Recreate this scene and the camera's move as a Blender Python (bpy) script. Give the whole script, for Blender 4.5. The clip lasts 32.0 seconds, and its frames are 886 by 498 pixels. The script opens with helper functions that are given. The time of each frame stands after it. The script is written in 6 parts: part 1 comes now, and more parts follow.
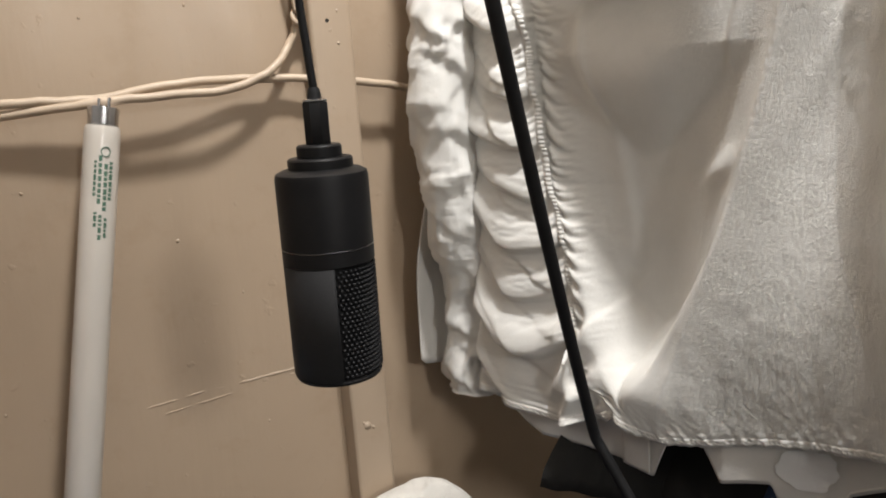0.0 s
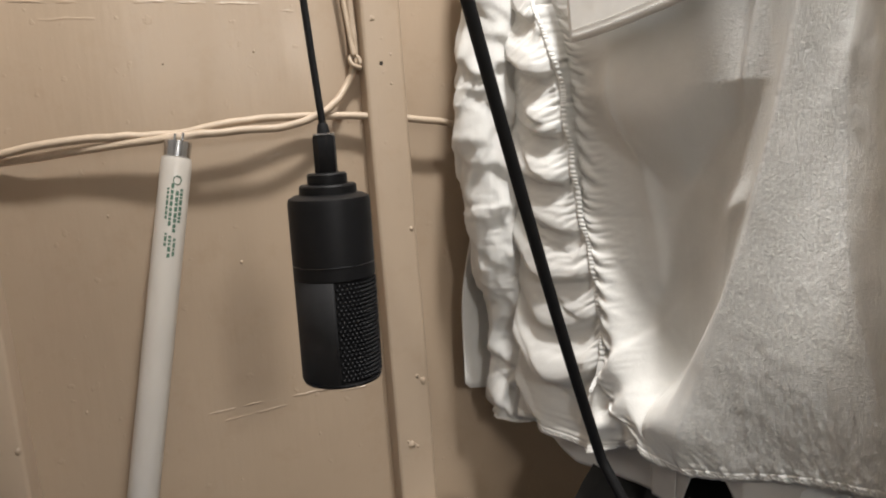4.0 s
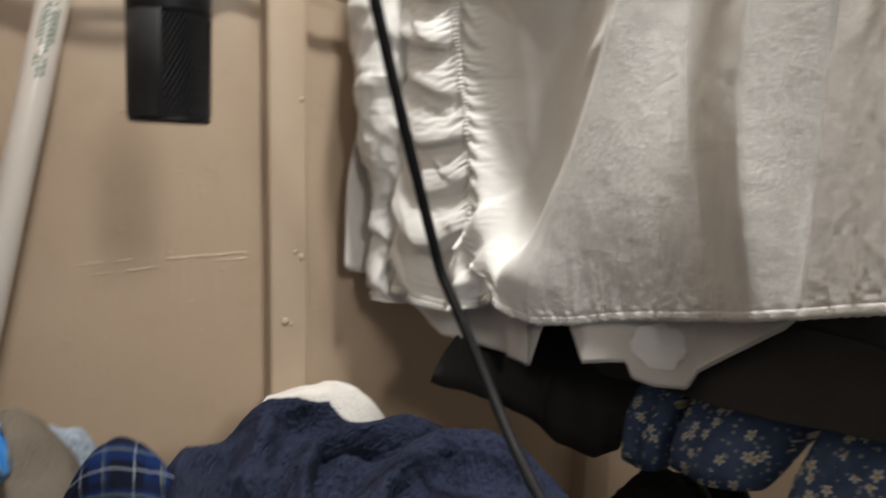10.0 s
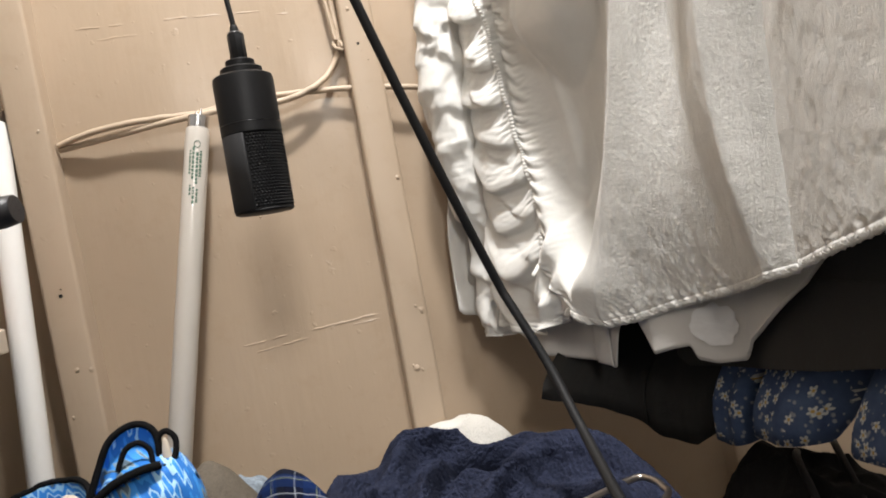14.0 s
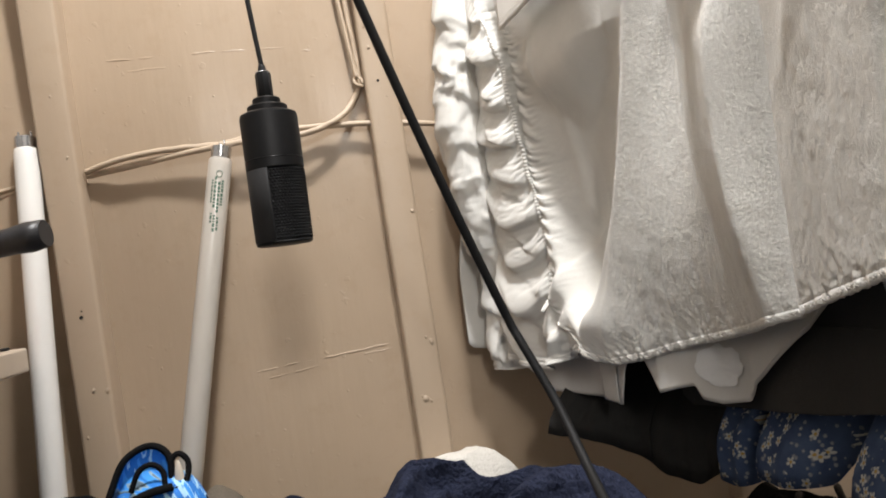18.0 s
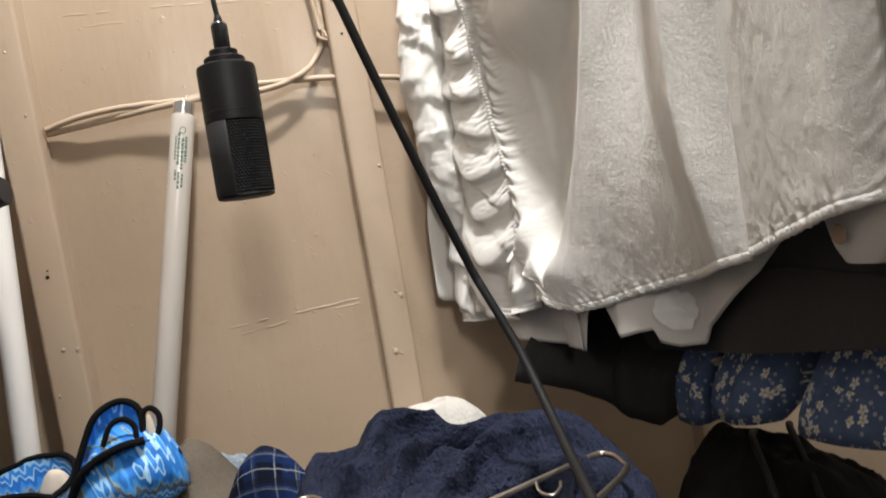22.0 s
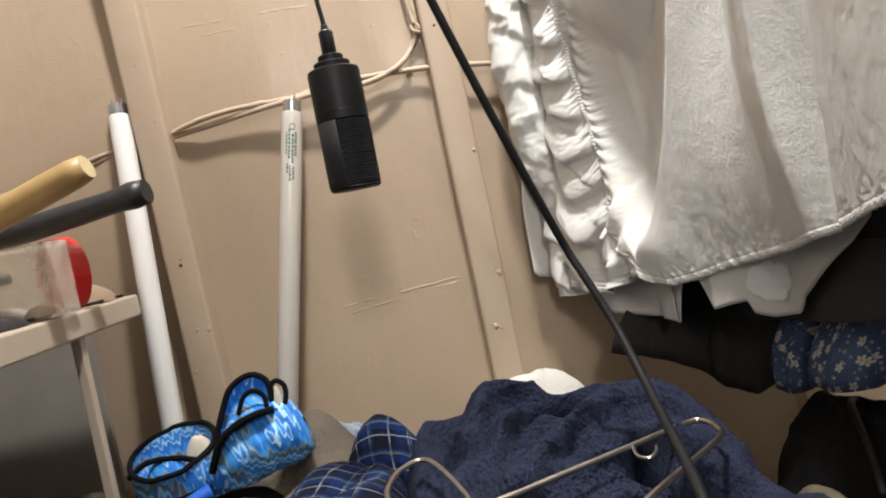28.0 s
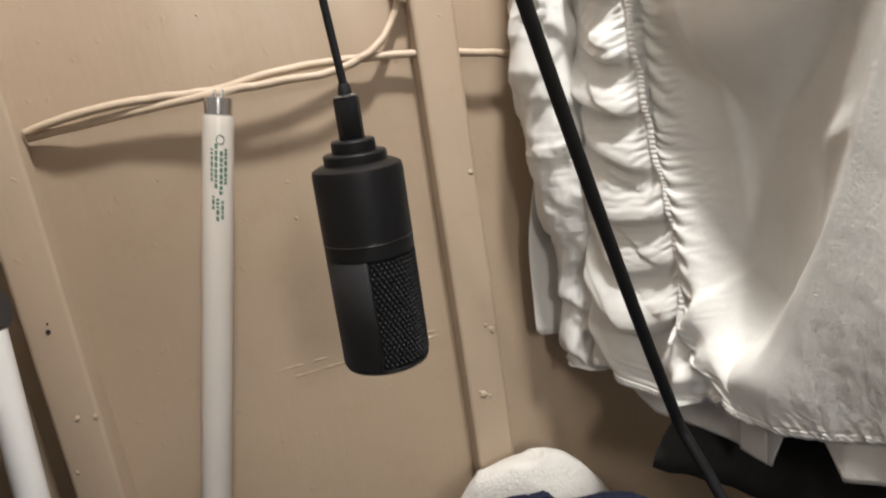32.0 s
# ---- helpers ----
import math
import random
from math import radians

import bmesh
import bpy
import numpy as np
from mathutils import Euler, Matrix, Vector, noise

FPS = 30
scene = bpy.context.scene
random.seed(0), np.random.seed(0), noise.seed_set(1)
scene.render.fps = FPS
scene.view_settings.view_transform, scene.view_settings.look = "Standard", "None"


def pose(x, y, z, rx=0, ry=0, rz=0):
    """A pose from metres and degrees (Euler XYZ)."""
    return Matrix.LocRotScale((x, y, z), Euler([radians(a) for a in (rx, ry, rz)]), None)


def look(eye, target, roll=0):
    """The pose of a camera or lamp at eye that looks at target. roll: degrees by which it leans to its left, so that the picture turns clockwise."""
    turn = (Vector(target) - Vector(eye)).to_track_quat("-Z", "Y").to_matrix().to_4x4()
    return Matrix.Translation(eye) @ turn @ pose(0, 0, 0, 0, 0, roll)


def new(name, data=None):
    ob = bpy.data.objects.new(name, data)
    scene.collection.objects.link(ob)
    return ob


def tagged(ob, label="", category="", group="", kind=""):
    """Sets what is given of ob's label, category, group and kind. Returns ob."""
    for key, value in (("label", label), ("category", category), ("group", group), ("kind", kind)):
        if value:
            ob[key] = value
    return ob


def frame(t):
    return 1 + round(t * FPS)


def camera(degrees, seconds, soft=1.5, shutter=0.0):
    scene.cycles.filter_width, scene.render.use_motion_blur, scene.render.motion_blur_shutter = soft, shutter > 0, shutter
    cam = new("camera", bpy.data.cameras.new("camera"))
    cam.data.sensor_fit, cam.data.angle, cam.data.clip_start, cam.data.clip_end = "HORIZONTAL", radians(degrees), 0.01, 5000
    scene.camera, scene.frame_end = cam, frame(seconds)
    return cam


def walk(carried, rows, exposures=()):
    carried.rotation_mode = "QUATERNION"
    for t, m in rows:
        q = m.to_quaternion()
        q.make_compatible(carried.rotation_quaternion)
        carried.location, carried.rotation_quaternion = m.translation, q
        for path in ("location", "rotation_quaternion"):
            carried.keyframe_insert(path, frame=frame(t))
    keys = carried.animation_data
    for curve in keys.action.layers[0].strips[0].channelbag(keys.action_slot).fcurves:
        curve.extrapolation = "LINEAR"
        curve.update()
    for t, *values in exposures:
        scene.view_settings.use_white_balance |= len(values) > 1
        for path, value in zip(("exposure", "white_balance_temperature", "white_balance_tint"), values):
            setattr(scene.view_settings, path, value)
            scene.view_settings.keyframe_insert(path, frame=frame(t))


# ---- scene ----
cam = camera(62.8, 32.0, 1.9, 0.5)
PATH = [
    (0, (-0.239, -0.624, 1.324), (0.68, 1.097, 0.883), -3.3),
    (0.5, (-0.219, -0.639, 1.334), (0.606, 1.122, 0.867), -4.4),
    (1, (-0.17, -0.654, 1.307), (0.558, 1.162, 0.891), -3.0),
    (1.5, (-0.155, -0.644, 1.305), (0.506, 1.193, 0.87), -3.7),
    (2, (-0.181, -0.643, 1.305), (0.444, 1.202, 0.852), -2.9),
    (2.5, (-0.217, -0.654, 1.309), (0.42, 1.188, 0.859), -2.2),
    (3, (-0.217, -0.668, 1.311), (0.433, 1.18, 0.907), -2.4),
    (3.5, (-0.216, -0.684, 1.319), (0.467, 1.161, 0.956), -3.1),
    (4, (-0.205, -0.679, 1.32), (0.476, 1.172, 0.993), -3.2),
    (4.5, (-0.212, -0.681, 1.325), (0.486, 1.172, 1.042), -3.6),
    (6.5, (-0.199, -0.658, 1.327), (0.503, 1.193, 1.043), -4.3),
    (7, (-0.198, -0.665, 1.326), (0.512, 1.181, 1.026), -4.6),
    (7.5, (-0.202, -0.669, 1.323), (0.529, 1.166, 1.01), -4.8),
    (8, (-0.193, -0.681, 1.326), (0.551, 1.147, 0.996), -4.7),
    (8.5, (-0.195, -0.699, 1.323), (0.603, 1.105, 0.993), -4.2),
    (9, (-0.188, -0.719, 1.325), (0.642, 1.066, 0.973), -3.5),
    (9.5, (-0.168, -0.727, 1.268), (0.707, 1.047, 0.972), -1.6),
    (10, (-0.155, -0.726, 1.181), (0.66, 1.08, 0.909), 2.3),
    (10.5, (-0.173, -0.813, 1.148), (0.149, 1.137, 0.842), 4.7),
    (11, (-0.158, -0.857, 1.135), (0.099, 1.101, 0.819), 0.6),
    (11.5, (-0.14, -0.859, 1.149), (0.149, 1.11, 0.949), -3.3),
    (12, (-0.129, -0.845, 1.146), (0.191, 1.12, 0.959), -5.2),
    (12.5, (-0.123, -0.842, 1.147), (0.21, 1.122, 0.971), -6.5),
    (13, (-0.112, -0.856, 1.158), (0.235, 1.11, 1.044), -8.0),
    (13.5, (-0.101, -0.854, 1.155), (0.248, 1.114, 1.087), -9.0),
    (14, (-0.104, -0.844, 1.158), (0.26, 1.121, 1.099), -9.4),
    (14.5, (-0.105, -0.851, 1.158), (0.28, 1.112, 1.109), -9.6),
    (16.5, (-0.118, -0.853, 1.156), (0.261, 1.11, 1.181), -7.5),
    (17, (-0.113, -0.856, 1.16), (0.253, 1.11, 1.163), -7.9),
    (17.5, (-0.108, -0.858, 1.163), (0.235, 1.113, 1.175), -7.9),
    (18, (-0.108, -0.861, 1.163), (0.239, 1.108, 1.188), -7.8),
    (18.5, (-0.11, -0.864, 1.163), (0.258, 1.101, 1.195), -7.8),
    (19, (-0.109, -0.864, 1.163), (0.267, 1.1, 1.188), -8.0),
    (19.5, (-0.102, -0.865, 1.162), (0.267, 1.101, 1.177), -8.1),
    (20, (-0.103, -0.867, 1.157), (0.268, 1.099, 1.161), -8.1),
    (20.5, (-0.103, -0.863, 1.156), (0.269, 1.102, 1.149), -8.0),
    (21, (-0.105, -0.863, 1.155), (0.271, 1.102, 1.132), -8.0),
    (21.5, (-0.108, -0.863, 1.155), (0.273, 1.1, 1.118), -7.9),
    (22, (-0.098, -0.869, 1.154), (0.291, 1.091, 1.062), -8.7),
    (22.5, (-0.097, -0.871, 1.163), (0.28, 1.087, 1.005), -10.8),
    (23, (-0.114, -0.885, 1.154), (0.181, 1.092, 1.096), -8.4),
    (23.5, (-0.12, -0.878, 1.149), (0.097, 1.103, 0.979), -8.8),
    (24, (-0.124, -0.885, 1.147), (0.082, 1.101, 1.022), -8.3),
    (24.5, (-0.133, -0.892, 1.153), (0.048, 1.097, 1.048), -7.2),
    (26.5, (-0.128, -0.91, 1.155), (0.071, 1.08, 1.19), -7.1),
    (27, (-0.132, -0.91, 1.158), (0.026, 1.083, 1.155), -7.7),
    (27.5, (-0.119, -0.909, 1.144), (-0.038, 1.086, 1.028), -8.6),
    (28, (-0.105, -0.909, 1.161), (0.018, 1.084, 1.048), -11.0),
    (28.5, (-0.102, -0.917, 1.165), (0.032, 1.071, 0.998), -11.3),
    (29, (-0.125, -0.934, 1.178), (-0.062, 1.062, 1.061), -12.8),
    (29.2, (-0.152, -0.888, 1.186), (-0.112, 1.102, 0.997), -15.6),
    (29.5, (-0.198, -0.781, 1.252), (-0.071, 1.188, 0.928), -19.3),
    (30, (-0.186, -0.707, 1.323), (0.116, 1.212, 0.844), -17.4),
    (30.5, (-0.222, -0.686, 1.335), (0.256, 1.17, 0.766), -10.7),
    (31, (-0.203, -0.66, 1.325), (0.38, 1.13, 0.652), -6.1),
    (31.5, (-0.172, -0.652, 1.324), (0.332, 1.188, 0.725), -7.1),
    (32, (-0.171, -0.642, 1.334), (0.263, 1.24, 0.814), -7.7),
]
walk(cam, [(t, look(eye, target, roll)) for t, eye, target, roll in PATH],
     [(0, -0.96), (4, -1.02), (7, -1.16), (9.2, -1.1), (10.4, -0.65), (11, -0.41), (12, -0.53), (13, -0.47), (14, -0.55), (17, -0.72), (20, -0.68), (22, -0.62), (24, -0.58), (27, -0.74), (28, -0.6), (29.2, -0.68), (30, -0.62), (31, -0.8), (32, -0.82)])

# ---- world, lamp and exposure ----
world = bpy.data.worlds.new("world")
world.use_nodes = True
world.node_tree.nodes["Background"].inputs[0].default_value = (0.9, 0.85, 0.78, 1)
world.node_tree.nodes["Background"].inputs[1].default_value = 0.0
scene.world = world
LAMP = (0.05, -0.55, 2.44)
lamp_data = bpy.data.lights.new("ceiling_bulb_light", "POINT")
lamp_data.energy, lamp_data.color, lamp_data.shadow_soft_size = 172.0, (1.0, 0.985, 0.98), 0.055
lamp_ob = new("ceiling_bulb_light", lamp_data)
lamp_ob.location = LAMP
# fill light added behind the camera; its source and door are unseen
fill_data = bpy.data.lights.new("front_fill_light", "AREA")
fill_data.shape, fill_data.size, fill_data.size_y = "RECTANGLE", 0.36, 0.44
fill_data.energy, fill_data.color = 92.0, (1.0, 0.97, 0.93)
fill_ob = new("front_fill_light", fill_data)
fill_ob.matrix_world = look((-0.04, -3.00, 2.25), (-0.04, 0.0, 1.05))


# ---- helpers for shapes and materials ----
def fade(a):
    return a * a * (3 - 2 * a)


def clamp01(a):
    return np.clip(a, 0.0, 1.0)


def step(a, b, v):
    return fade(clamp01((np.asarray(v, float) - a) / (b - a)))


def vnoise(x, y, seed=0):
    """Smooth lattice noise in -1..1, for arrays."""
    x, y = np.asarray(x, float), np.asarray(y, float)
    xi, yi = np.floor(x), np.floor(y)
    fx, fy = fade(x - xi), fade(y - yi)

    def h(i, j):
        v = np.sin(i * 127.1 + j * 311.7 + seed * 74.7) * 43758.5453
        return (v - np.floor(v)) * 2 - 1
    a = h(xi, yi) * (1 - fx) + h(xi + 1, yi) * fx
    b = h(xi, yi + 1) * (1 - fx) + h(xi + 1, yi + 1) * fx
    return a * (1 - fy) + b * fy


def fbm(x, y, seed=0, octaves=4):
    t, amp = 0.0, 1.0
    for o in range(octaves):
        t = t + amp * vnoise(np.asarray(x) * 2 ** o, np.asarray(y) * 2 ** o, seed + o)
        amp *= 0.5
    return t / 1.8


def curve_of(pairs):
    """A smooth function through (v, w) pairs."""
    vs, ws = zip(*sorted(pairs))
    return lambda v: np.interp(v, vs, ws)


def as_object(name, verts, faces, mat=None, parent=None, label="", smooth=True):
    me = bpy.data.meshes.new(name)
    me.from_pydata([tuple(map(float, v)) for v in verts], [], [tuple(int(k) for k in f) for f in faces])
    me.update()
    if smooth:
        me.polygons.foreach_set("use_smooth", [True] * len(me.polygons))
    if mat:
        me.materials.append(mat)
    ob = new(name, me)
    if parent:
        ob.parent = parent
    return tagged(ob, label)


def part(name, bm, material, parent, label="", smooth=False):
    me = bpy.data.meshes.new(name)
    bmesh.ops.recalc_face_normals(bm, faces=bm.faces)
    bm.to_mesh(me)
    bm.free()
    if smooth:
        me.polygons.foreach_set("use_smooth", [True] * len(me.polygons))
    if material:
        me.materials.append(material)
    ob = new(name, me)
    if parent:
        ob.parent = parent
    return tagged(ob, label)


def grid(name, X, Y, Z, mat, parent=None, label="", closed=False, thick=0.0, smooth=True):
    """A sheet from three arrays of one shape; closed joins the last column to the first; thick makes it a solid."""
    n, m = X.shape
    verts = np.stack([X.ravel(), Y.ravel(), Z.ravel()], 1)
    i, j = np.meshgrid(np.arange(n - 1), np.arange(m if closed else m - 1), indexing="ij")
    k = (j + 1) % m
    faces = np.stack([(i * m + j).ravel(), (i * m + k).ravel(), ((i + 1) * m + k).ravel(), ((i + 1) * m + j).ravel()], 1)
    ob = as_object(name, verts, faces, mat, parent, label, smooth)
    if thick:
        mod = ob.modifiers.new("thickness", "SOLIDIFY")
        mod.thickness, mod.offset = thick, 0.0
    return ob


def smooth_path(points, n):
    """n points of a Catmull-Rom curve through the given ones."""
    p = np.array([points[0]] + list(points) + [points[-1]], float)
    out = []
    for t in np.linspace(0, len(points) - 1, n):
        i = min(int(t), len(points) - 2)
        f = t - i
        a, b, c, d = p[i], p[i + 1], p[i + 2], p[i + 3]
        out.append(0.5 * (2 * b + (c - a) * f + (2 * a - 5 * b + 4 * c - d) * f * f + (3 * b - a - 3 * c + d) * f ** 3))
    return np.array(out)


def tube(name, path, radius, mat, parent=None, label="", sides=10):
    """A round rod along a path; radius is a number or one for each point."""
    p = np.asarray(path, float)
    n = len(p)
    r = np.broadcast_to(np.asarray(radius, float), (n,))
    tan = np.gradient(p, axis=0)
    tan /= np.linalg.norm(tan, axis=1)[:, None] + 1e-12
    ref = np.array([0.0, 0.0, 1.0]) if abs(tan[0][2]) < 0.9 else np.array([1.0, 0.0, 0.0])
    verts = []
    for i in range(n):
        a = ref - tan[i] * (ref @ tan[i])
        a /= np.linalg.norm(a)
        ref = a
        b = np.cross(tan[i], a)
        for k in range(sides):
            th = 2 * math.pi * k / sides
            verts.append(p[i] + r[i] * (math.cos(th) * a + math.sin(th) * b))
    faces = [(i * sides + k, i * sides + (k + 1) % sides, (i + 1) * sides + (k + 1) % sides, (i + 1) * sides + k)
             for i in range(n - 1) for k in range(sides)]
    faces += [tuple(range(sides))[::-1], tuple((n - 1) * sides + k for k in range(sides))]
    return as_object(name, verts, faces, mat, parent, label)


def lathe(name, profile, mat, parent=None, label="", sides=40, at=(0, 0, 0)):
    """A turned body about z: profile of (radius, height)."""
    v, f = [], []
    for r, z in profile:
        for k in range(sides):
            th = 2 * math.pi * k / sides
            v.append((at[0] + r * math.cos(th), at[1] + r * math.sin(th), at[2] + z))
    n = len(profile)
    for i in range(n - 1):
        for k in range(sides):
            f.append((i * sides + k, i * sides + (k + 1) % sides, (i + 1) * sides + (k + 1) % sides, (i + 1) * sides + k))
    f += [tuple(range(sides))[::-1], tuple((n - 1) * sides + k for k in range(sides))]
    ob = as_object(name, v, f, mat, parent, label)
    ob.data.set_sharp_from_angle(angle=radians(35))
    return ob


def box(name, lo, hi, mat, parent=None, label="", bevel=0.002):
    bm = bmesh.new()
    bmesh.ops.create_cube(bm, size=1)
    c = [(a + b) / 2 for a, b in zip(lo, hi)]
    d = [b - a for a, b in zip(lo, hi)]
    for v in bm.verts:
        v.co = Vector(c[k] + v.co[k] * d[k] for k in range(3))
    if bevel:
        bmesh.ops.bevel(bm, geom=bm.edges[:], offset=bevel, segments=2, profile=0.5, affect="EDGES")
    return part(name, bm, mat, parent, label)


class Nodes:
    """A small builder for node materials."""

    def __init__(self, name):
        self.mat = bpy.data.materials.new(name)
        self.mat.use_nodes = True
        self.t = self.mat.node_tree
        self.b = self.t.nodes["Principled BSDF"]
        self.out = self.t.nodes["Material Output"]

    def add(self, kind, **kw):
        n = self.t.nodes.new(kind)
        if "operation" in kw:
            n.operation = kw["operation"]
        if "data_type" in kw:
            n.data_type, n.blend_type = kw["data_type"], kw["blend_type"]
        if "wave_type" in kw:
            n.wave_type = kw["wave_type"]
        if "feature" in kw:
            n.feature = kw["feature"]
        return n

    def link(self, a, b):
        self.t.links.new(a, b)

    def coords(self, scale=(1, 1, 1), rot=(0, 0, 0)):
        c, m = self.add("ShaderNodeTexCoord"), self.add("ShaderNodeMapping")
        m.inputs["Scale"].default_value, m.inputs["Rotation"].default_value = scale, rot
        self.link(c.outputs["Object"], m.inputs["Vector"])
        return m.outputs["Vector"]

    def noise(self, scale, detail=4, rough=0.6, vec=None, distortion=0.0):
        n = self.add("ShaderNodeTexNoise")
        n.inputs["Scale"].default_value, n.inputs["Detail"].default_value = scale, detail
        n.inputs["Roughness"].default_value, n.inputs["Distortion"].default_value = rough, distortion
        self.link(vec or self.coords(), n.inputs["Vector"])
        return n.outputs["Fac"]

    def ramp(self, fac, stops, mode="LINEAR"):
        r = self.add("ShaderNodeValToRGB")
        r.color_ramp.interpolation = mode
        while len(r.color_ramp.elements) < len(stops):
            r.color_ramp.elements.new(0.5)
        for e, (p, c) in zip(r.color_ramp.elements, stops):
            e.position, e.color = p, (*c, 1) if len(c) == 3 else c
        self.link(fac, r.inputs["Fac"])
        return r.outputs["Color"]

    def mix(self, fac, a, b, mode="MIX"):
        m = self.add("ShaderNodeMix", data_type="RGBA", blend_type=mode)
        for sock, v in ((m.inputs[0], fac), (m.inputs[6], a), (m.inputs[7], b)):
            if isinstance(v, (int, float)):
                sock.default_value = v
            elif isinstance(v, tuple):
                sock.default_value = (*v, 1)
            else:
                self.link(v, sock)
        return m.outputs[2]

    def maths(self, op, a, b=None, c=None):
        m = self.add("ShaderNodeMath", operation=op)
        for sock, v in zip(m.inputs, (a, b, c)):
            if v is None:
                continue
            if isinstance(v, (int, float)):
                sock.default_value = v
            else:
                self.link(v, sock)
        return m.outputs[0]

    def bump(self, height, strength, distance=0.01):
        n = self.add("ShaderNodeBump")
        n.inputs["Strength"].default_value, n.inputs["Distance"].default_value = strength, distance
        self.link(height, n.inputs["Height"])
        old = self.b.inputs["Normal"].links
        if old:
            self.link(old[0].from_socket, n.inputs["Normal"])
        self.link(n.outputs["Normal"], self.b.inputs["Normal"])

    def finish(self, colour, rough=0.6, metal=0.0, sheen=0.0, **inputs):
        for key, v in (("Base Color", colour), ("Roughness", rough), ("Metallic", metal)):
            if isinstance(v, tuple):
                self.b.inputs[key].default_value = (*v, 1)
            elif isinstance(v, (int, float)):
                self.b.inputs[key].default_value = v
            else:
                self.link(v, self.b.inputs[key])
        if sheen:
            self.b.inputs["Sheen Weight"].default_value = sheen
            self.b.inputs["Sheen Roughness"].default_value = 0.5
        for key, v in inputs.items():
            self.b.inputs[key.replace("_", " ")].default_value = v
        return self.mat


def plain(name, colour, rough=0.5, metal=0.0, vary=0.15, scale=60.0, bump=0.1, dist=0.001, sheen=0.0, **inputs):
    """A surface with grain at two scales."""
    n = Nodes(name)
    dark = tuple(c * (1 - vary) for c in colour)
    light = tuple(min(1, c * (1 + vary)) for c in colour)
    col = n.ramp(n.noise(scale, 5), [(0.3, dark), (0.7, light)])
    col = n.mix(0.35, col, n.ramp(n.noise(scale / 9, 3), [(0.35, dark), (0.65, light)]))
    if bump:
        n.bump(n.noise(scale * 5, 3), bump, dist)
    r = n.maths("MULTIPLY_ADD", n.noise(scale / 3, 3), 0.2 * rough, 0.9 * rough)
    return n.finish(col, r, metal, sheen, **inputs)


# ---- materials ----
def paint_material(name, colour, rough=0.38):
    n = Nodes(name)
    dark, light = tuple(c * 0.93 for c in colour), tuple(c * 1.05 for c in colour)
    col = n.ramp(n.noise(3.0, 5, 0.6), [(0.3, dark), (0.7, light)])
    grime = n.ramp(n.noise(26.0, 6, 0.7), [(0.33, (0.80, 0.74, 0.66)), (0.46, (1, 1, 1))])
    col = n.mix(0.2, col, grime, "MULTIPLY")
    n.bump(n.noise(7.0, 3, 0.5, n.coords((6, 6, 1.2))), 0.22, 0.004)
    n.bump(n.noise(420.0, 3), 0.10, 0.0006)
    spots = n.ramp(n.noise(95.0, 2, 0.4), [(0.70, (0, 0, 0)), (0.76, (1, 1, 1))])
    n.bump(spots, 0.25, 0.0012)
    return n.finish(col, n.maths("MULTIPLY_ADD", n.noise(14, 4), 0.16, rough - 0.08))


M_WALL = paint_material("beige_gloss_paint", (0.391, 0.2994, 0.2119), 0.32)
# tone of the unseen walls, kept dark so less light bounces back
M_SIDE = paint_material("low_bounce_grey_beige", (0.20, 0.19, 0.175), 0.5)
M_STUD = paint_material("beige_stud_paint", (0.4173, 0.3243, 0.2344), 0.40)
M_SHELF = paint_material("cream_shelf_paint", (0.495, 0.4125, 0.3225), 0.45)
# unseen ceiling, darkened to lower the fill on the clothes
M_CEIL = plain("low_bounce_ceiling", (0.28, 0.26, 0.235), 0.7, vary=0.06, scale=12)
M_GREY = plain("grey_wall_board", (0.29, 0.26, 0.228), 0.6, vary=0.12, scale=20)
M_FLOOR = plain("brown_floor_boards", (0.20, 0.13, 0.08), 0.5, vary=0.25, scale=18)
M_WIRE = plain("painted_cable_sheath", (0.44, 0.345, 0.25), 0.5, vary=0.12, scale=90, bump=0.3, dist=0.001)
M_HOLE = plain("dark_nail_hole", (0.015, 0.012, 0.01), 0.9, bump=0)
M_BLACK_RUBBER = plain("black_cable_rubber", (0.009, 0.009, 0.0095), 0.60, vary=0.3, scale=120, bump=0.1, dist=0.0005, Specular_IOR_Level=0.22)
M_MIC = plain("satin_black_metal", (0.0065, 0.0065, 0.0072), 0.50, vary=0.2, scale=200, bump=0.06, dist=0.0003, Specular_IOR_Level=0.20)
M_MIC_DARK = plain("black_mesh_backing", (0.006, 0.006, 0.007), 0.7, vary=0.2, scale=150)
M_MESH = plain("black_wire_mesh", (0.009, 0.009, 0.010), 0.45, vary=0.2, scale=300, bump=0, Specular_IOR_Level=0.22)
M_STEEL = plain("bright_ring_steel", (0.55, 0.55, 0.56), 0.22, metal=1.0, vary=0.1, scale=100, bump=0.05, dist=0.0003)
M_HANGER = plain("dull_hanger_wire", (0.50, 0.45, 0.40), 0.30, metal=1.0, vary=0.25, scale=70, bump=0.15, dist=0.0004)
M_RING = plain("dark_ring_steel", (0.10, 0.10, 0.105), 0.25, metal=1.0, vary=0.1, scale=100, bump=0)
M_GREEN_INK = plain("green_ink", (0.060, 0.125, 0.085), 0.6, vary=0.2, scale=300, bump=0)


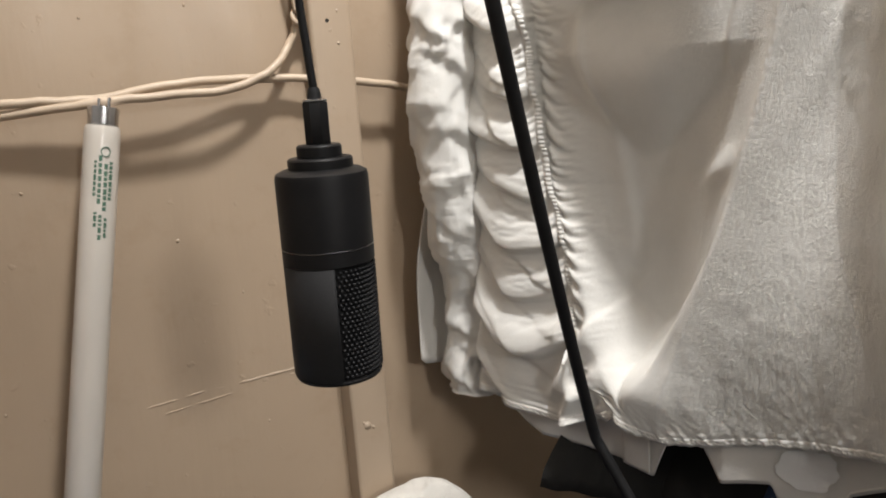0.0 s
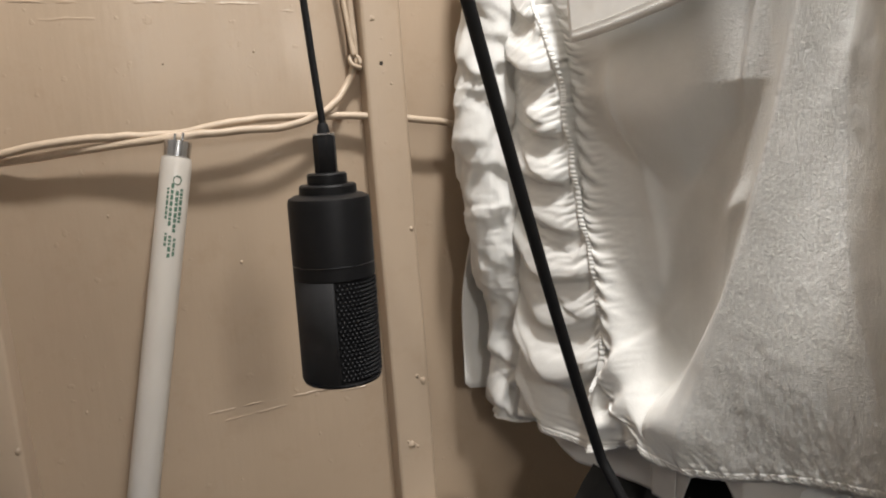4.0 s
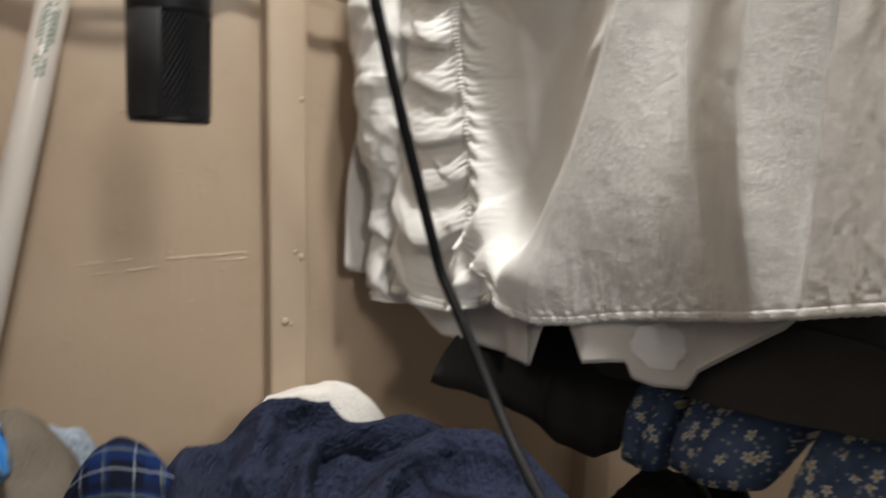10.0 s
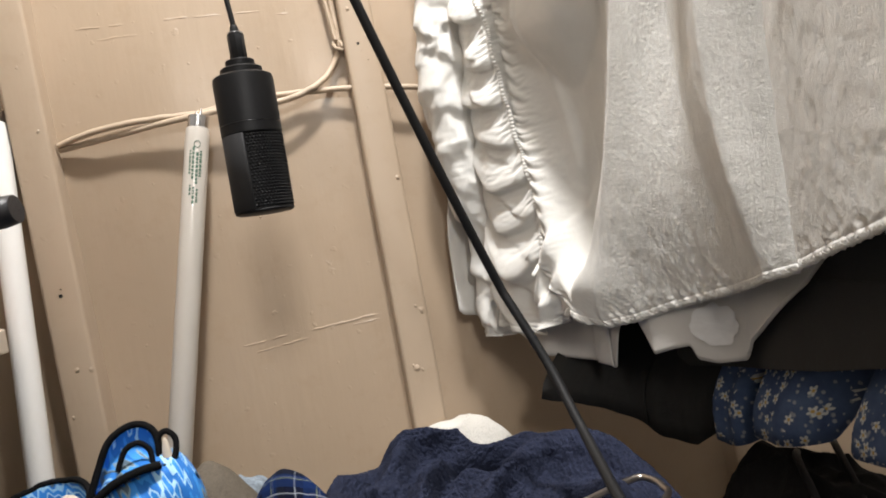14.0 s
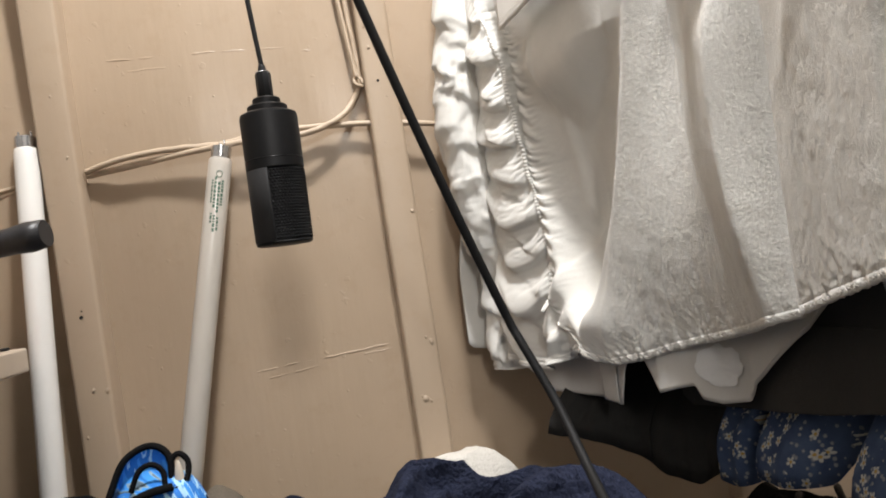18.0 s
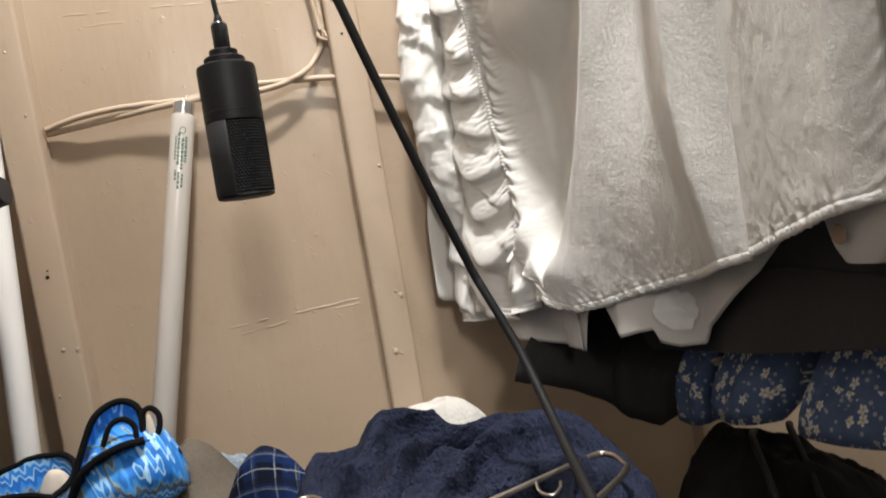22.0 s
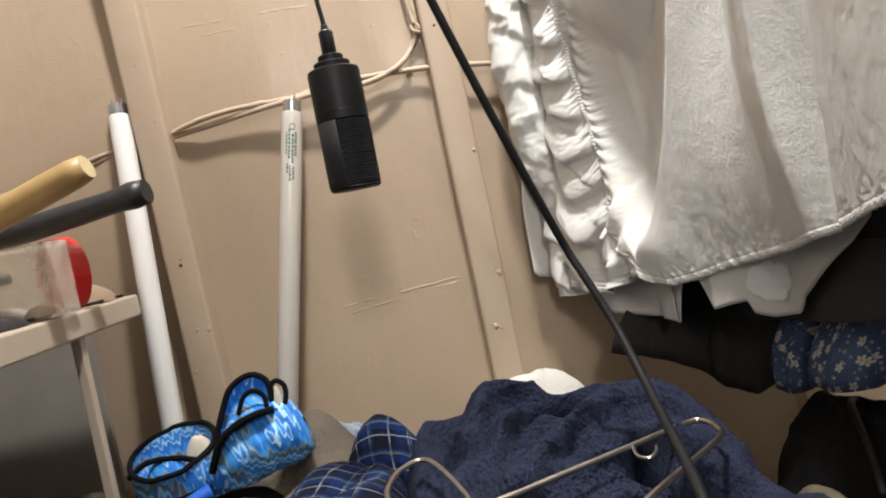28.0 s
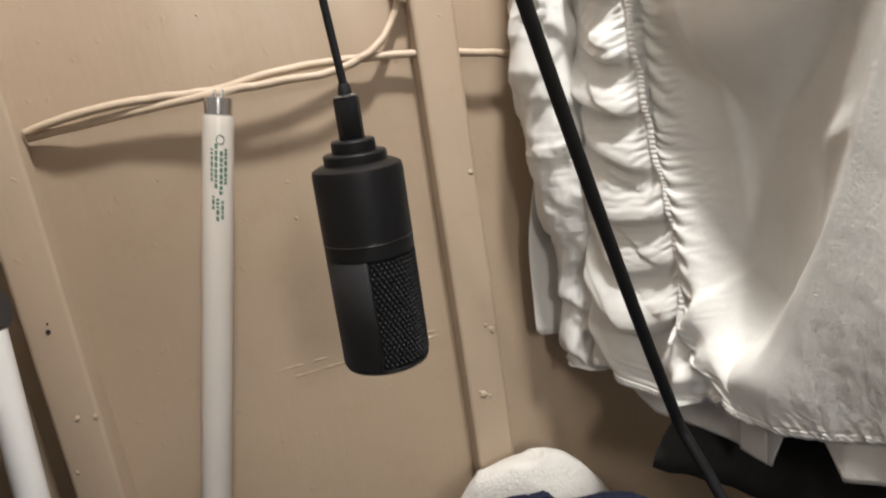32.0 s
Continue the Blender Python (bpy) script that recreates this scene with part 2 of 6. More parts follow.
def tube_glass(name="frosted_lamp_glass", dark=(0.47, 0.435, 0.385), light=(0.55, 0.51, 0.455)):
    n = Nodes(name)
    col = n.ramp(n.noise(9.0, 4, 0.6, n.coords((1, 1, 0.5))), [(0.3, dark), (0.7, light)])
    n.bump(n.noise(300, 2), 0.03, 0.0004)
    return n.finish(col, 0.28, Coat_Weight=0.35, Coat_Roughness=0.12, Subsurface_Weight=0.15, Subsurface_Radius=(0.01, 0.01, 0.01))


M_TUBE = tube_glass()
M_TUBE_NEW = tube_glass("white_lamp_glass", (0.74, 0.73, 0.70), (0.82, 0.81, 0.78))


def cotton(name, colour, thin=0.18, crease=1.0, vary=0.05, sheen=0.0, rough=0.78, gloss=0.25, smooth_from=None):
    """Woven cloth that lets a little light through. smooth_from: a plan line past which the cloth is pulled smooth."""
    n = Nodes(name)
    dark, light = tuple(c * (1 - vary) for c in colour), tuple(min(1, c * (1 + vary)) for c in colour)
    col = n.ramp(n.noise(22.0, 5), [(0.3, dark), (0.7, light)])
    fine = n.noise(430.0, 5, 0.75, n.coords((1, 1, 0.7), (-0.6, 0, 0)), 0.8)
    mid = n.noise(150.0, 4, 0.65, n.coords((1, 1, 0.5), (0.5, 0, 0)), 1.0)
    if smooth_from is not None:
        sep = n.add("ShaderNodeSeparateXYZ")
        n.link(n.coords(), sep.inputs[0])
        edge = n.maths("MULTIPLY_ADD", n.noise(20.0, 2), 0.06, sep.outputs["Y"])
        worn = n.ramp(n.maths("MULTIPLY_ADD", edge, -10.0, 10.0 * smooth_from + 0.80), [(0.30, (0.16, 0.16, 0.16)), (0.70, (1, 1, 1))])
        fine, mid = n.maths("MULTIPLY", fine, worn), n.maths("MULTIPLY", mid, worn)
    n.bump(n.noise(30.0, 4, 0.5, n.coords((1, 1, 0.7)), 0.8), 0.16 * crease, 0.005)
    n.bump(mid, 0.22 * crease, 0.0036)
    n.bump(fine, 0.65 * crease, 0.0015)
    n.bump(n.noise(1500.0, 2, 0.5), 0.12, 0.0004)
    n.finish(col, rough, sheen=sheen, Specular_IOR_Level=gloss)
    tr, mx = n.add("ShaderNodeBsdfTranslucent"), n.add("ShaderNodeMixShader")
    n.link(col, tr.inputs["Color"])
    mx.inputs[0].default_value = thin
    n.link(n.b.outputs[0], mx.inputs[1])
    n.link(tr.outputs[0], mx.inputs[2])
    n.link(mx.outputs[0], n.out.inputs["Surface"])
    return n.mat


M_SHIRT = cotton("white_cotton", (0.74, 0.728, 0.690), 0.05, rough=0.55, gloss=0.26, smooth_from=-0.27)
M_SHIRT2 = cotton("greyish_white_cotton", (0.72, 0.70, 0.66), 0.12, crease=0.35, rough=0.6)
M_BLACK = cotton("black_cotton", (0.022, 0.021, 0.0195), 0.0)
M_BLACK2 = cotton("faded_black_twill", (0.046, 0.043, 0.039), 0.0)
# paler cotton for the painted light spot on the tail
M_LIGHT_SPOT = cotton("light_spot_cotton", (0.88, 0.88, 0.87), 0.1, crease=0.5)
M_THREAD = plain("white_sewing_thread", (0.66, 0.64, 0.60), 0.8, vary=0.1, scale=400)


def pile_cloth(name, colour, loop=520.0, vary=0.35, depth=0.004, sheen=0.0):
    """Fleece or terry with tufts."""
    n = Nodes(name)
    dark, light = tuple(c * (1 - vary) for c in colour), tuple(min(1, c * (1 + vary)) for c in colour)
    tuft = n.noise(loop, 3, 0.7)
    col = n.ramp(tuft, [(0.32, dark), (0.68, light)])
    col = n.mix(0.4, col, n.ramp(n.noise(28, 4), [(0.3, dark), (0.7, light)]))
    n.bump(n.noise(loop * 0.40, 3, 0.6, distortion=0.6), 1.0, depth)
    n.bump(tuft, 1.0, depth * 0.5)
    return n.finish(col, 0.95, sheen=sheen, Specular_IOR_Level=0.12)


M_FLEECE = pile_cloth("navy_terry", (0.0215, 0.0262, 0.0490), 460.0, 0.5, 0.0030, 0.0)
M_GREYFLEECE = pile_cloth("taupe_plush", (0.126, 0.107, 0.084), 480.0, 0.22, 0.002)
M_WHITEFLEECE = pile_cloth("cream_cap_wool", (0.666, 0.639, 0.585), 700.0, 0.08, 0.002)


def plaid_material():
    n = Nodes("blue_tartan_flannel")
    vec = n.coords((1, 1, 1), (0.15, 0.1, 0.32))
    wob = n.add("ShaderNodeTexNoise")
    wob.inputs["Scale"].default_value = 14.0
    n.link(vec, wob.inputs["Vector"])
    add = n.add("ShaderNodeVectorMath", operation="MULTIPLY_ADD")
    add.inputs[1].default_value = (0.012, 0.012, 0.012)
    n.link(wob.outputs["Color"], add.inputs[0])
    n.link(vec, add.inputs[2])
    sep = n.add("ShaderNodeSeparateXYZ")
    n.link(add.outputs[0], sep.inputs[0])
    down = n.maths("ADD", sep.outputs["Y"], n.maths("MULTIPLY", sep.outputs["Z"], 0.9))
    col = (0.0035, 0.0055, 0.018)
    first = True
    for axis in (sep.outputs["X"], down):
        def band(period, offset, width):
            u = n.maths("FRACT", n.maths("MULTIPLY_ADD", axis, 1 / period, offset))
            return n.maths("LESS_THAN", u, width)
        col = n.mix(n.maths("MULTIPLY", band(0.036, 0.10, 0.42), 0.55), col, (0.006, 0.021, 0.090))
        col = n.mix(n.maths("MULTIPLY", band(0.036, 0.72, 0.20), 0.6), col, (0.006, 0.008, 0.014))
        col = n.mix(n.maths("MULTIPLY", band(0.036, 0.30, 0.040), 0.34), col, (0.50, 0.54, 0.60))
        col = n.mix(n.maths("MULTIPLY", band(0.036, 0.85, 0.026), 0.26), col, (0.42, 0.47, 0.20))
        col = n.mix(n.maths("MULTIPLY", band(0.036, 0.80, 0.020), 0.12), col, (0.45, 0.50, 0.58))
    n.bump(n.noise(600, 3), 0.4, 0.001)
    n.bump(n.noise(60, 4), 0.3, 0.004)
    return n.finish(col, 0.9, Specular_IOR_Level=0.15)


def flower_material():
    n = Nodes("blue_flower_print")
    vec = n.coords((1, 1, 1))
    v = n.add("ShaderNodeTexVoronoi", feature="F1")
    v.inputs["Scale"].default_value = 92.0
    n.link(vec, v.inputs["Vector"])
    dist = n.add("ShaderNodeVectorMath", operation="SUBTRACT")
    n.link(vec, dist.inputs[0])
    n.link(v.outputs["Position"], dist.inputs[1])
    sep = n.add("ShaderNodeSeparateXYZ")
    n.link(dist.outputs[0], sep.inputs[0])
    ang = n.maths("ARCTAN2", sep.outputs["Z"], sep.outputs["Y"])
    petal = n.maths("MULTIPLY_ADD", n.maths("ABSOLUTE", n.maths("SINE", n.maths("MULTIPLY", ang, 2.5))), 0.0024, 0.0013)
    rad = n.maths("SQRT", n.maths("ADD", n.maths("MULTIPLY", sep.outputs["Y"], sep.outputs["Y"]), n.maths("MULTIPLY", sep.outputs["Z"], sep.outputs["Z"])))
    flower = n.maths("LESS_THAN", rad, petal)
    pick = n.add("ShaderNodeSeparateColor")
    n.link(v.outputs["Color"], pick.inputs[0])
    flower = n.maths("MULTIPLY", flower, n.maths("GREATER_THAN", pick.outputs[0], 0.48))
    heart = n.maths("LESS_THAN", rad, 0.0011)
    w = n.add("ShaderNodeTexVoronoi", feature="F1")
    w.inputs["Scale"].default_value = 170.0
    n.link(vec, w.inputs["Vector"])
    dots = n.maths("LESS_THAN", w.outputs["Distance"], 0.26)
    base = n.ramp(n.noise(60, 5), [(0.3, (0.036, 0.056, 0.115)), (0.7, (0.066, 0.100, 0.180))])
    col = n.mix(n.maths("MULTIPLY", dots, 0.45), base, (0.40, 0.40, 0.38))
    col = n.mix(n.maths("MULTIPLY", flower, 0.65), col, (0.66, 0.66, 0.60))
    col = n.mix(n.maths("MULTIPLY", heart, flower), col, (0.40, 0.26, 0.08))
    n.bump(n.noise(300, 3), 0.2, 0.001)
    return n.finish(col, 0.85, Specular_IOR_Level=0.2)


def zigzag_material():
    """Bright blue print: bands of zigzag in two blues, pale blue and grey, bent with the cloth."""
    n = Nodes("blue_zigzag_print")
    sep = n.add("ShaderNodeSeparateXYZ")
    n.link(n.coords(), sep.inputs[0])
    x, y, z = [sep.outputs[k] for k in "XYZ"]
    along = n.maths("ADD", n.maths("MULTIPLY", x, 52.0), n.maths("MULTIPLY", y, 40.0))
    teeth = n.maths("PINGPONG", n.maths("MULTIPLY_ADD", z, 30.0, along), 0.5)
    fine = n.maths("PINGPONG", n.maths("MULTIPLY", along, 2.6), 0.5)
    level = n.maths("ADD", n.maths("MULTIPLY", z, 21.0), n.maths("MULTIPLY", x, 11.0))
    level = n.maths("MULTIPLY_ADD", teeth, 0.46, level)
    level = n.maths("MULTIPLY_ADD", fine, 0.30, level)
    level = n.maths("MULTIPLY_ADD", n.noise(15.0, 0), 1.9, level)
    col = n.ramp(n.maths("FRACT", level), [(0.0, (0.018, 0.19, 0.64)), (0.20, (0.42, 0.70, 0.93)), (0.27, (0.030, 0.26, 0.76)), (0.43, (0.33, 0.62, 0.89)), (0.56, (0.025, 0.22, 0.70)), (0.66, (0.10, 0.15, 0.20)), (0.80, (0.28, 0.40, 0.48)), (0.87, (0.05, 0.32, 0.82))], "CONSTANT")
    n.bump(n.noise(350, 3), 0.2, 0.001)
    n.bump(n.noise(40, 3), 0.3, 0.004)
    return n.finish(col, 0.75)


M_PLAID = plaid_material()
M_FLORAL = flower_material()
M_ZIGZAG = zigzag_material()
M_PIPING = plain("black_elastic_binding", (0.006, 0.006, 0.0065), 0.9, vary=0.3, scale=300, bump=0.3, dist=0.001, Specular_IOR_Level=0.12)
M_CREAM = plain("cream_lining_cloth", (0.62, 0.55, 0.45), 0.8, vary=0.1, scale=80, bump=0.2)
M_BLUE = plain("bright_blue_webbing", (0.015, 0.13, 0.60), 0.6, vary=0.15, scale=200, bump=0.3)
M_TURQUOISE = plain("turquoise_plastic", (0.085, 0.357, 0.34), 0.35, vary=0.08, scale=60)
M_WOOD = plain("pale_ash_wood", (0.4, 0.264, 0.104), 0.45, vary=0.2, scale=40, bump=0.15)
M_WOOD_END = plain("ash_end_grain", (0.544, 0.432, 0.24), 0.6, vary=0.15, scale=120)
M_GRIP = plain("worn_black_grip", (0.022, 0.022, 0.025), 0.38, vary=0.4, scale=80, bump=0.3, dist=0.001)
M_RED = plain("glossy_red_plastic", (0.75, 0.025, 0.018), 0.28, vary=0.1, scale=50)
M_CARD = plain("brown_kraft_card", (0.30, 0.21, 0.14), 0.8, vary=0.15, scale=60)
M_KHAKI = plain("khaki_canvas", (0.10, 0.083, 0.05), 0.85, vary=0.2, scale=90, bump=0.3)
M_WHITE_PLASTIC = plain("white_plastic", (0.72, 0.71, 0.68), 0.4, vary=0.05, scale=80)
M_DARKBAG = plain("black_nylon", (0.012, 0.0118, 0.012), 0.85, vary=0.35, scale=50, bump=0.4, dist=0.003, Specular_IOR_Level=0.06)
M_STRAP = plain("shiny_black_webbing", (0.008, 0.008, 0.009), 0.6, vary=0.3, scale=300, bump=0.3, dist=0.0006, Specular_IOR_Level=0.15)
M_DENIM = plain("speckled_denim", (0.20, 0.24, 0.28), 0.85, vary=0.6, scale=260, bump=0.3)
M_CAP = plain("charcoal_felt", (0.045, 0.042, 0.042), 0.85, vary=0.25, scale=90, bump=0.3)
M_LENS = plain("teal_lens", (0.05, 0.20, 0.15), 0.12, vary=0.15, scale=30, bump=0, Coat_Weight=0.6)
M_ORANGE = plain("orange_rubber", (0.80, 0.10, 0.03), 0.45, vary=0.1, scale=60)


def clear_plastic():
    n = Nodes("cloudy_clear_plastic")
    n.bump(n.noise(45, 4, 0.6, distortion=1.0), 0.5, 0.004)
    n.finish((0.78, 0.72, 0.60), 0.12)
    tr, mx = n.add("ShaderNodeBsdfTransparent"), n.add("ShaderNodeMixShader")
    n.link(n.maths("MULTIPLY_ADD", n.noise(32, 5, 0.7), 0.62, -0.06), mx.inputs[0])
    n.link(n.b.outputs[0], mx.inputs[2])
    n.link(tr.outputs[0], mx.inputs[1])
    n.link(mx.outputs[0], n.out.inputs["Surface"])
    return n.mat


M_CLEAR = clear_plastic()


# ---- the room ----
WALL_Y = 0.025          # face of the wall board
LEFT_X, RIGHT_X, FRONT_Y, TOP_Z = -0.88, 1.30, -1.62, 2.75


def wall_y(X, Z):
    """Face of the board at (x, z)."""
    bulge = 0.0040 * np.sin((X + 0.19) * 2 * math.pi / 0.19) + 0.0022 * fbm(X * 7, Z * 1.2, 3)
    # the board is bowed: proudest along the cables, falling back below and above
    low, high = np.maximum(1.325 - Z, 0), np.maximum(Z - 1.325, 0)
    bow = 0.012 * fade(clamp01(low / 0.30)) * (0.25 + 0.75 * step(-0.10, -0.24, X)) + 0.014 * fade(clamp01(high / 0.34))
    return WALL_Y + bulge * 0.6 + bow


def wall_board():
    """The painted hardboard at the back: a thick sheet that bulges a little between the studs."""
    x = np.linspace(LEFT_X, RIGHT_X, 260)
    z = np.linspace(0.0, TOP_Z, 320)
    X, Z = np.meshgrid(x, z)
    Y = wall_y(X, Z)
    ob = grid("wall_north", X, Y, Z, M_WALL)
    mod = ob.modifiers.new("thickness", "SOLIDIFY")
    mod.thickness, mod.offset = 0.012, -1.0
    return tagged(ob, "beige gloss-painted wall board with raised paint seams", "wall", kind="structure")


wall_n = wall_board()


def paint_seam(x0, x1, z, lift, parent, seed, tilt=0.0, wide=0.0022):
    """A raised, broken ridge of old paint along a board joint."""
    n = max(8, int((x1 - x0) / 0.002))
    x = np.linspace(x0, x1, n)
    zc = z + 0.0012 * fbm(x * 60, x * 0 + seed, seed) + tilt * (x - x0)
    gap = step(-0.75, 0.10, vnoise(x * 85, x * 0, seed + 5)) * step(0, 0.01, x - x0) * step(0, 0.01, x1 - x)
    w = wide * (0.45 + 0.55 * np.abs(vnoise(x * 140, x * 0 + 2, seed))) * gap + 0.0002
    h = lift * (0.5 + 0.5 * vnoise(x * 220, x * 0, seed + 9) ** 2) * gap
    prof = ((-1.0, 0.0), (-0.45, 0.8), (0.1, 1.0), (0.6, 0.55), (1.0, 0.0))
    X = np.repeat(x[:, None], 5, 1)
    Z = np.stack([zc + a * w for a, _ in prof], 1)
    Y = np.stack([wall_y(x, zc) + 0.0002 - b * h for _, b in prof], 1)
    return grid("paint_ridge", X, Y, Z, M_WALL, parent, "ridge of dried paint")


for args in ((-0.34, -0.085, 1.443, 0.0016, 1, 0.0), (-0.30, -0.245, 1.428, 0.0014, 2, 0.02), (-0.10, -0.075, 1.436, 0.0013, 3, 0.0),
             (-0.215, -0.030, 1.057, 0.0020, 4, 0.065), (-0.185, -0.115, 1.048, 0.0018, 5, 0.10), (-0.085, -0.028, 1.060, 0.0016, 6, 0.05),
             (-0.62, -0.42, 1.432, 0.0013, 7, 0.0), (-0.62, -0.46, 1.424, 0.0011, 8, 0.02), (0.03, 0.06, 1.441, 0.0012, 9, 0.0)):
    x0, x1, z, lift, seed, tilt = args
    paint_seam(x0, x1, z, lift * 0.6, wall_n, seed, tilt, 0.0018)


def plain_wall(name, lo, hi, mat, label):
    ob = box(name, lo, hi, mat, bevel=0)
    return tagged(ob, label, "wall", kind="structure")


# unseen closing walls, toned down against bounce
plain_wall("wall_west", (LEFT_X - 0.1, FRONT_Y, 0), (LEFT_X, WALL_Y + 0.02, TOP_Z), M_SIDE, "unseen grey-beige closet side wall, dark to cut bounced light")
plain_wall("wall_east", (RIGHT_X, FRONT_Y, 0), (RIGHT_X + 0.1, WALL_Y + 0.02, TOP_Z), M_SIDE, "unseen grey-beige closet side wall, dark to cut bounced light")
def south_wall():
    """Unseen closet front: wall either side of a slit and a lintel, set to shape the fill light."""
    bm = bmesh.new()
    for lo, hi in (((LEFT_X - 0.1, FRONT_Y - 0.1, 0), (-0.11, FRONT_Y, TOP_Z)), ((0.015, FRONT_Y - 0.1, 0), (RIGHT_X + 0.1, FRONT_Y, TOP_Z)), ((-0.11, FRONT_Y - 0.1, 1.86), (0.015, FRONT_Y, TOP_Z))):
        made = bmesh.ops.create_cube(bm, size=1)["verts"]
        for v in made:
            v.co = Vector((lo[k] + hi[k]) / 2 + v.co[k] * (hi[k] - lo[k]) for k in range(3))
    return tagged(part("wall_south", bm, M_SIDE, None), "unseen grey-beige closet front wall, slit added to shape the fill light", "wall", kind="structure")


south_wall()
tagged(box("ceiling", (LEFT_X - 0.1, FRONT_Y - 0.1, TOP_Z), (RIGHT_X + 0.1, WALL_Y + 0.02, TOP_Z + 0.1), M_CEIL, bevel=0), "unseen dull beige closet ceiling, dark to cut bounced light", "ceiling", kind="structure")
tagged(box("floor", (LEFT_X - 0.1, FRONT_Y - 0.1, -0.1), (RIGHT_X + 0.1, WALL_Y + 0.02, 0.0), M_FLOOR, bevel=0), "brown wooden closet floor", "floor", kind="structure")
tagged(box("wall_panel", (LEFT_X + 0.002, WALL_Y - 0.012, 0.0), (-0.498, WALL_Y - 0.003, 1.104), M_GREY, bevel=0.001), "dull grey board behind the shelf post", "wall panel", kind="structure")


def stud(xc, lean, seed):
    """A painted timber stud in front of the board, edges softened by paint."""
    bm = bmesh.new()
    n, half, deep = 60, 0.0195, 0.052
    prof = [(-half, deep + 0.001), (-half, 0.003), (-half + 0.0012, 0.0008), (-half + 0.004, 0.0), (half - 0.004, 0.0), (half - 0.0012, 0.0008), (half, 0.003), (half, deep + 0.001)]
    rings = []
    for i in range(n + 1):
        z = TOP_Z * i / n
        wob = 0.0006 * float(vnoise(z * 9, seed, seed))
        rings.append([bm.verts.new((xc + px + lean * (z - 1.2) + wob, py, z)) for px, py in prof])
    for a, b in zip(rings, rings[1:]):
        for k in range(len(prof) - 1):
            bm.faces.new((a[k], a[k + 1], b[k + 1], b[k]))
    return part("wall_stud", bm, M_STUD, None, "", True)


def dab(parent, x, y, z, r, h, seed, mat):
    """A small lump of paint on a face that looks along -y."""
    v, f = [(x, y - h, z)], []
    for ring, (rr, hh) in enumerate(((0.5, 0.75), (1.0, 0.0))):
        for k in range(9):
            th = 2 * math.pi * k / 9
            q = r * rr * (1 + 0.45 * float(vnoise(k * 1.7, seed * 3.1, seed)))
            v.append((x + q * math.cos(th), y - h * hh + 0.0003, z + 1.25 * q * math.sin(th)))
    for k in range(9):
        f.append((0, 1 + k, 1 + (k + 1) % 9))
        f.append((1 + k, 10 + k, 10 + (k + 1) % 9, 1 + (k + 1) % 9))
    return as_object("paint_lump", v, f, mat, parent, "dried lump of paint")


def nail_hole(parent, x, y, z, r):
    v = [(x + r * math.cos(k * math.pi / 6), y - 0.0004, z + r * math.sin(k * math.pi / 6)) for k in range(12)]
    w = [(x + r * 0.8 * math.cos(k * math.pi / 6), y + 0.004, z + r * 0.8 * math.sin(k * math.pi / 6)) for k in range(12)]
    f = [(k, (k + 1) % 12, 12 + (k + 1) % 12, 12 + k) for k in range(12)] + [tuple(range(12))]
    return as_object("nail_hole", v + w, f, M_HOLE, parent, "small dark nail hole")


stud_a = tagged(stud(0.000, -0.016, 1), "beige painted timber wall stud with paint lumps", "stud", kind="structure")
stud_b = tagged(stud(-0.370, -0.018, 2), "beige painted timber wall stud with nail holes", "stud", kind="structure")
stud_c = tagged(stud(0.400, -0.010, 3), "beige painted timber wall stud behind clothes", "stud", kind="structure")
for x, z, r, h in ((0.000, 1.0, 0.0042, 0.0022), (-0.004, 1.0035, 0.0020, 0.0014), (0.006, 0.997, 0.0022, 0.0012), (0.014, 1.224, 0.0030, 0.0016), (0.016, 1.066, 0.0035, 0.0014),
                   (0.010, 1.072, 0.0025, 0.0012), (-0.013, 1.452, 0.0045, 0.0018), (-0.012, 1.425, 0.0030, 0.0014), (0.003, 1.365, 0.0020, 0.0010), (0.004, 1.392, 0.0018, 0.0008)):
    dab(stud_a, x - 0.001, 0.0, z, r, h, x * 90 + z, M_STUD)
for x, z, r, h in ((-0.366, 1.070, 0.0030, 0.0014), (-0.352, 1.068, 0.0026, 0.0012), (-0.378, 1.02, 0.0022, 0.0012), (-0.362, 1.33, 0.0026, 0.0012), (-0.372, 1.40, 0.0024, 0.0010)):
    dab(stud_b, x, 0.0, z, r, h, x * 50 + z, M_STUD)
nail_hole(stud_a, -0.007, 0.0, 1.384, 0.0017)
nail_hole(stud_b, -0.369, 0.0, 1.152, 0.0021)
nail_hole(stud_b, -0.368, 0.0, 1.159, 0.0010)
for x, z, r in ((-0.150, 1.205, 0.0022), (-0.222, 1.13, 0.0016), (-0.09, 1.02, 0.0014), (-0.26, 1.26, 0.0013), (-0.12, 1.40, 0.0015), (-0.20, 1.39, 0.0012), (-0.06, 1.25, 0.0012), (-0.30, 1.08, 0.0018), (-0.10, 1.15, 0.0012), (-0.17, 0.985, 0.0014)):
    dab(wall_n, x, float(wall_y(np.array(x), np.array(z))), z, r, 0.0012, x * 77, M_WALL)

# shelf along the side wall, with its post
shelf = tagged(box("shelf", (LEFT_X + 0.001, -1.05, 1.105), (-0.410, -0.047, 1.130), M_SHELF, bevel=0.0025), "thick cream-painted wooden shelf along the side wall", "shelf", kind="structure")
post = tagged(box("shelf_post", (-0.426, -0.203, 0.0), (-0.416, -0.192, 1.104), M_SHELF, bevel=0.0015), "thin white-painted wooden post under the shelf", "post", kind="structure")


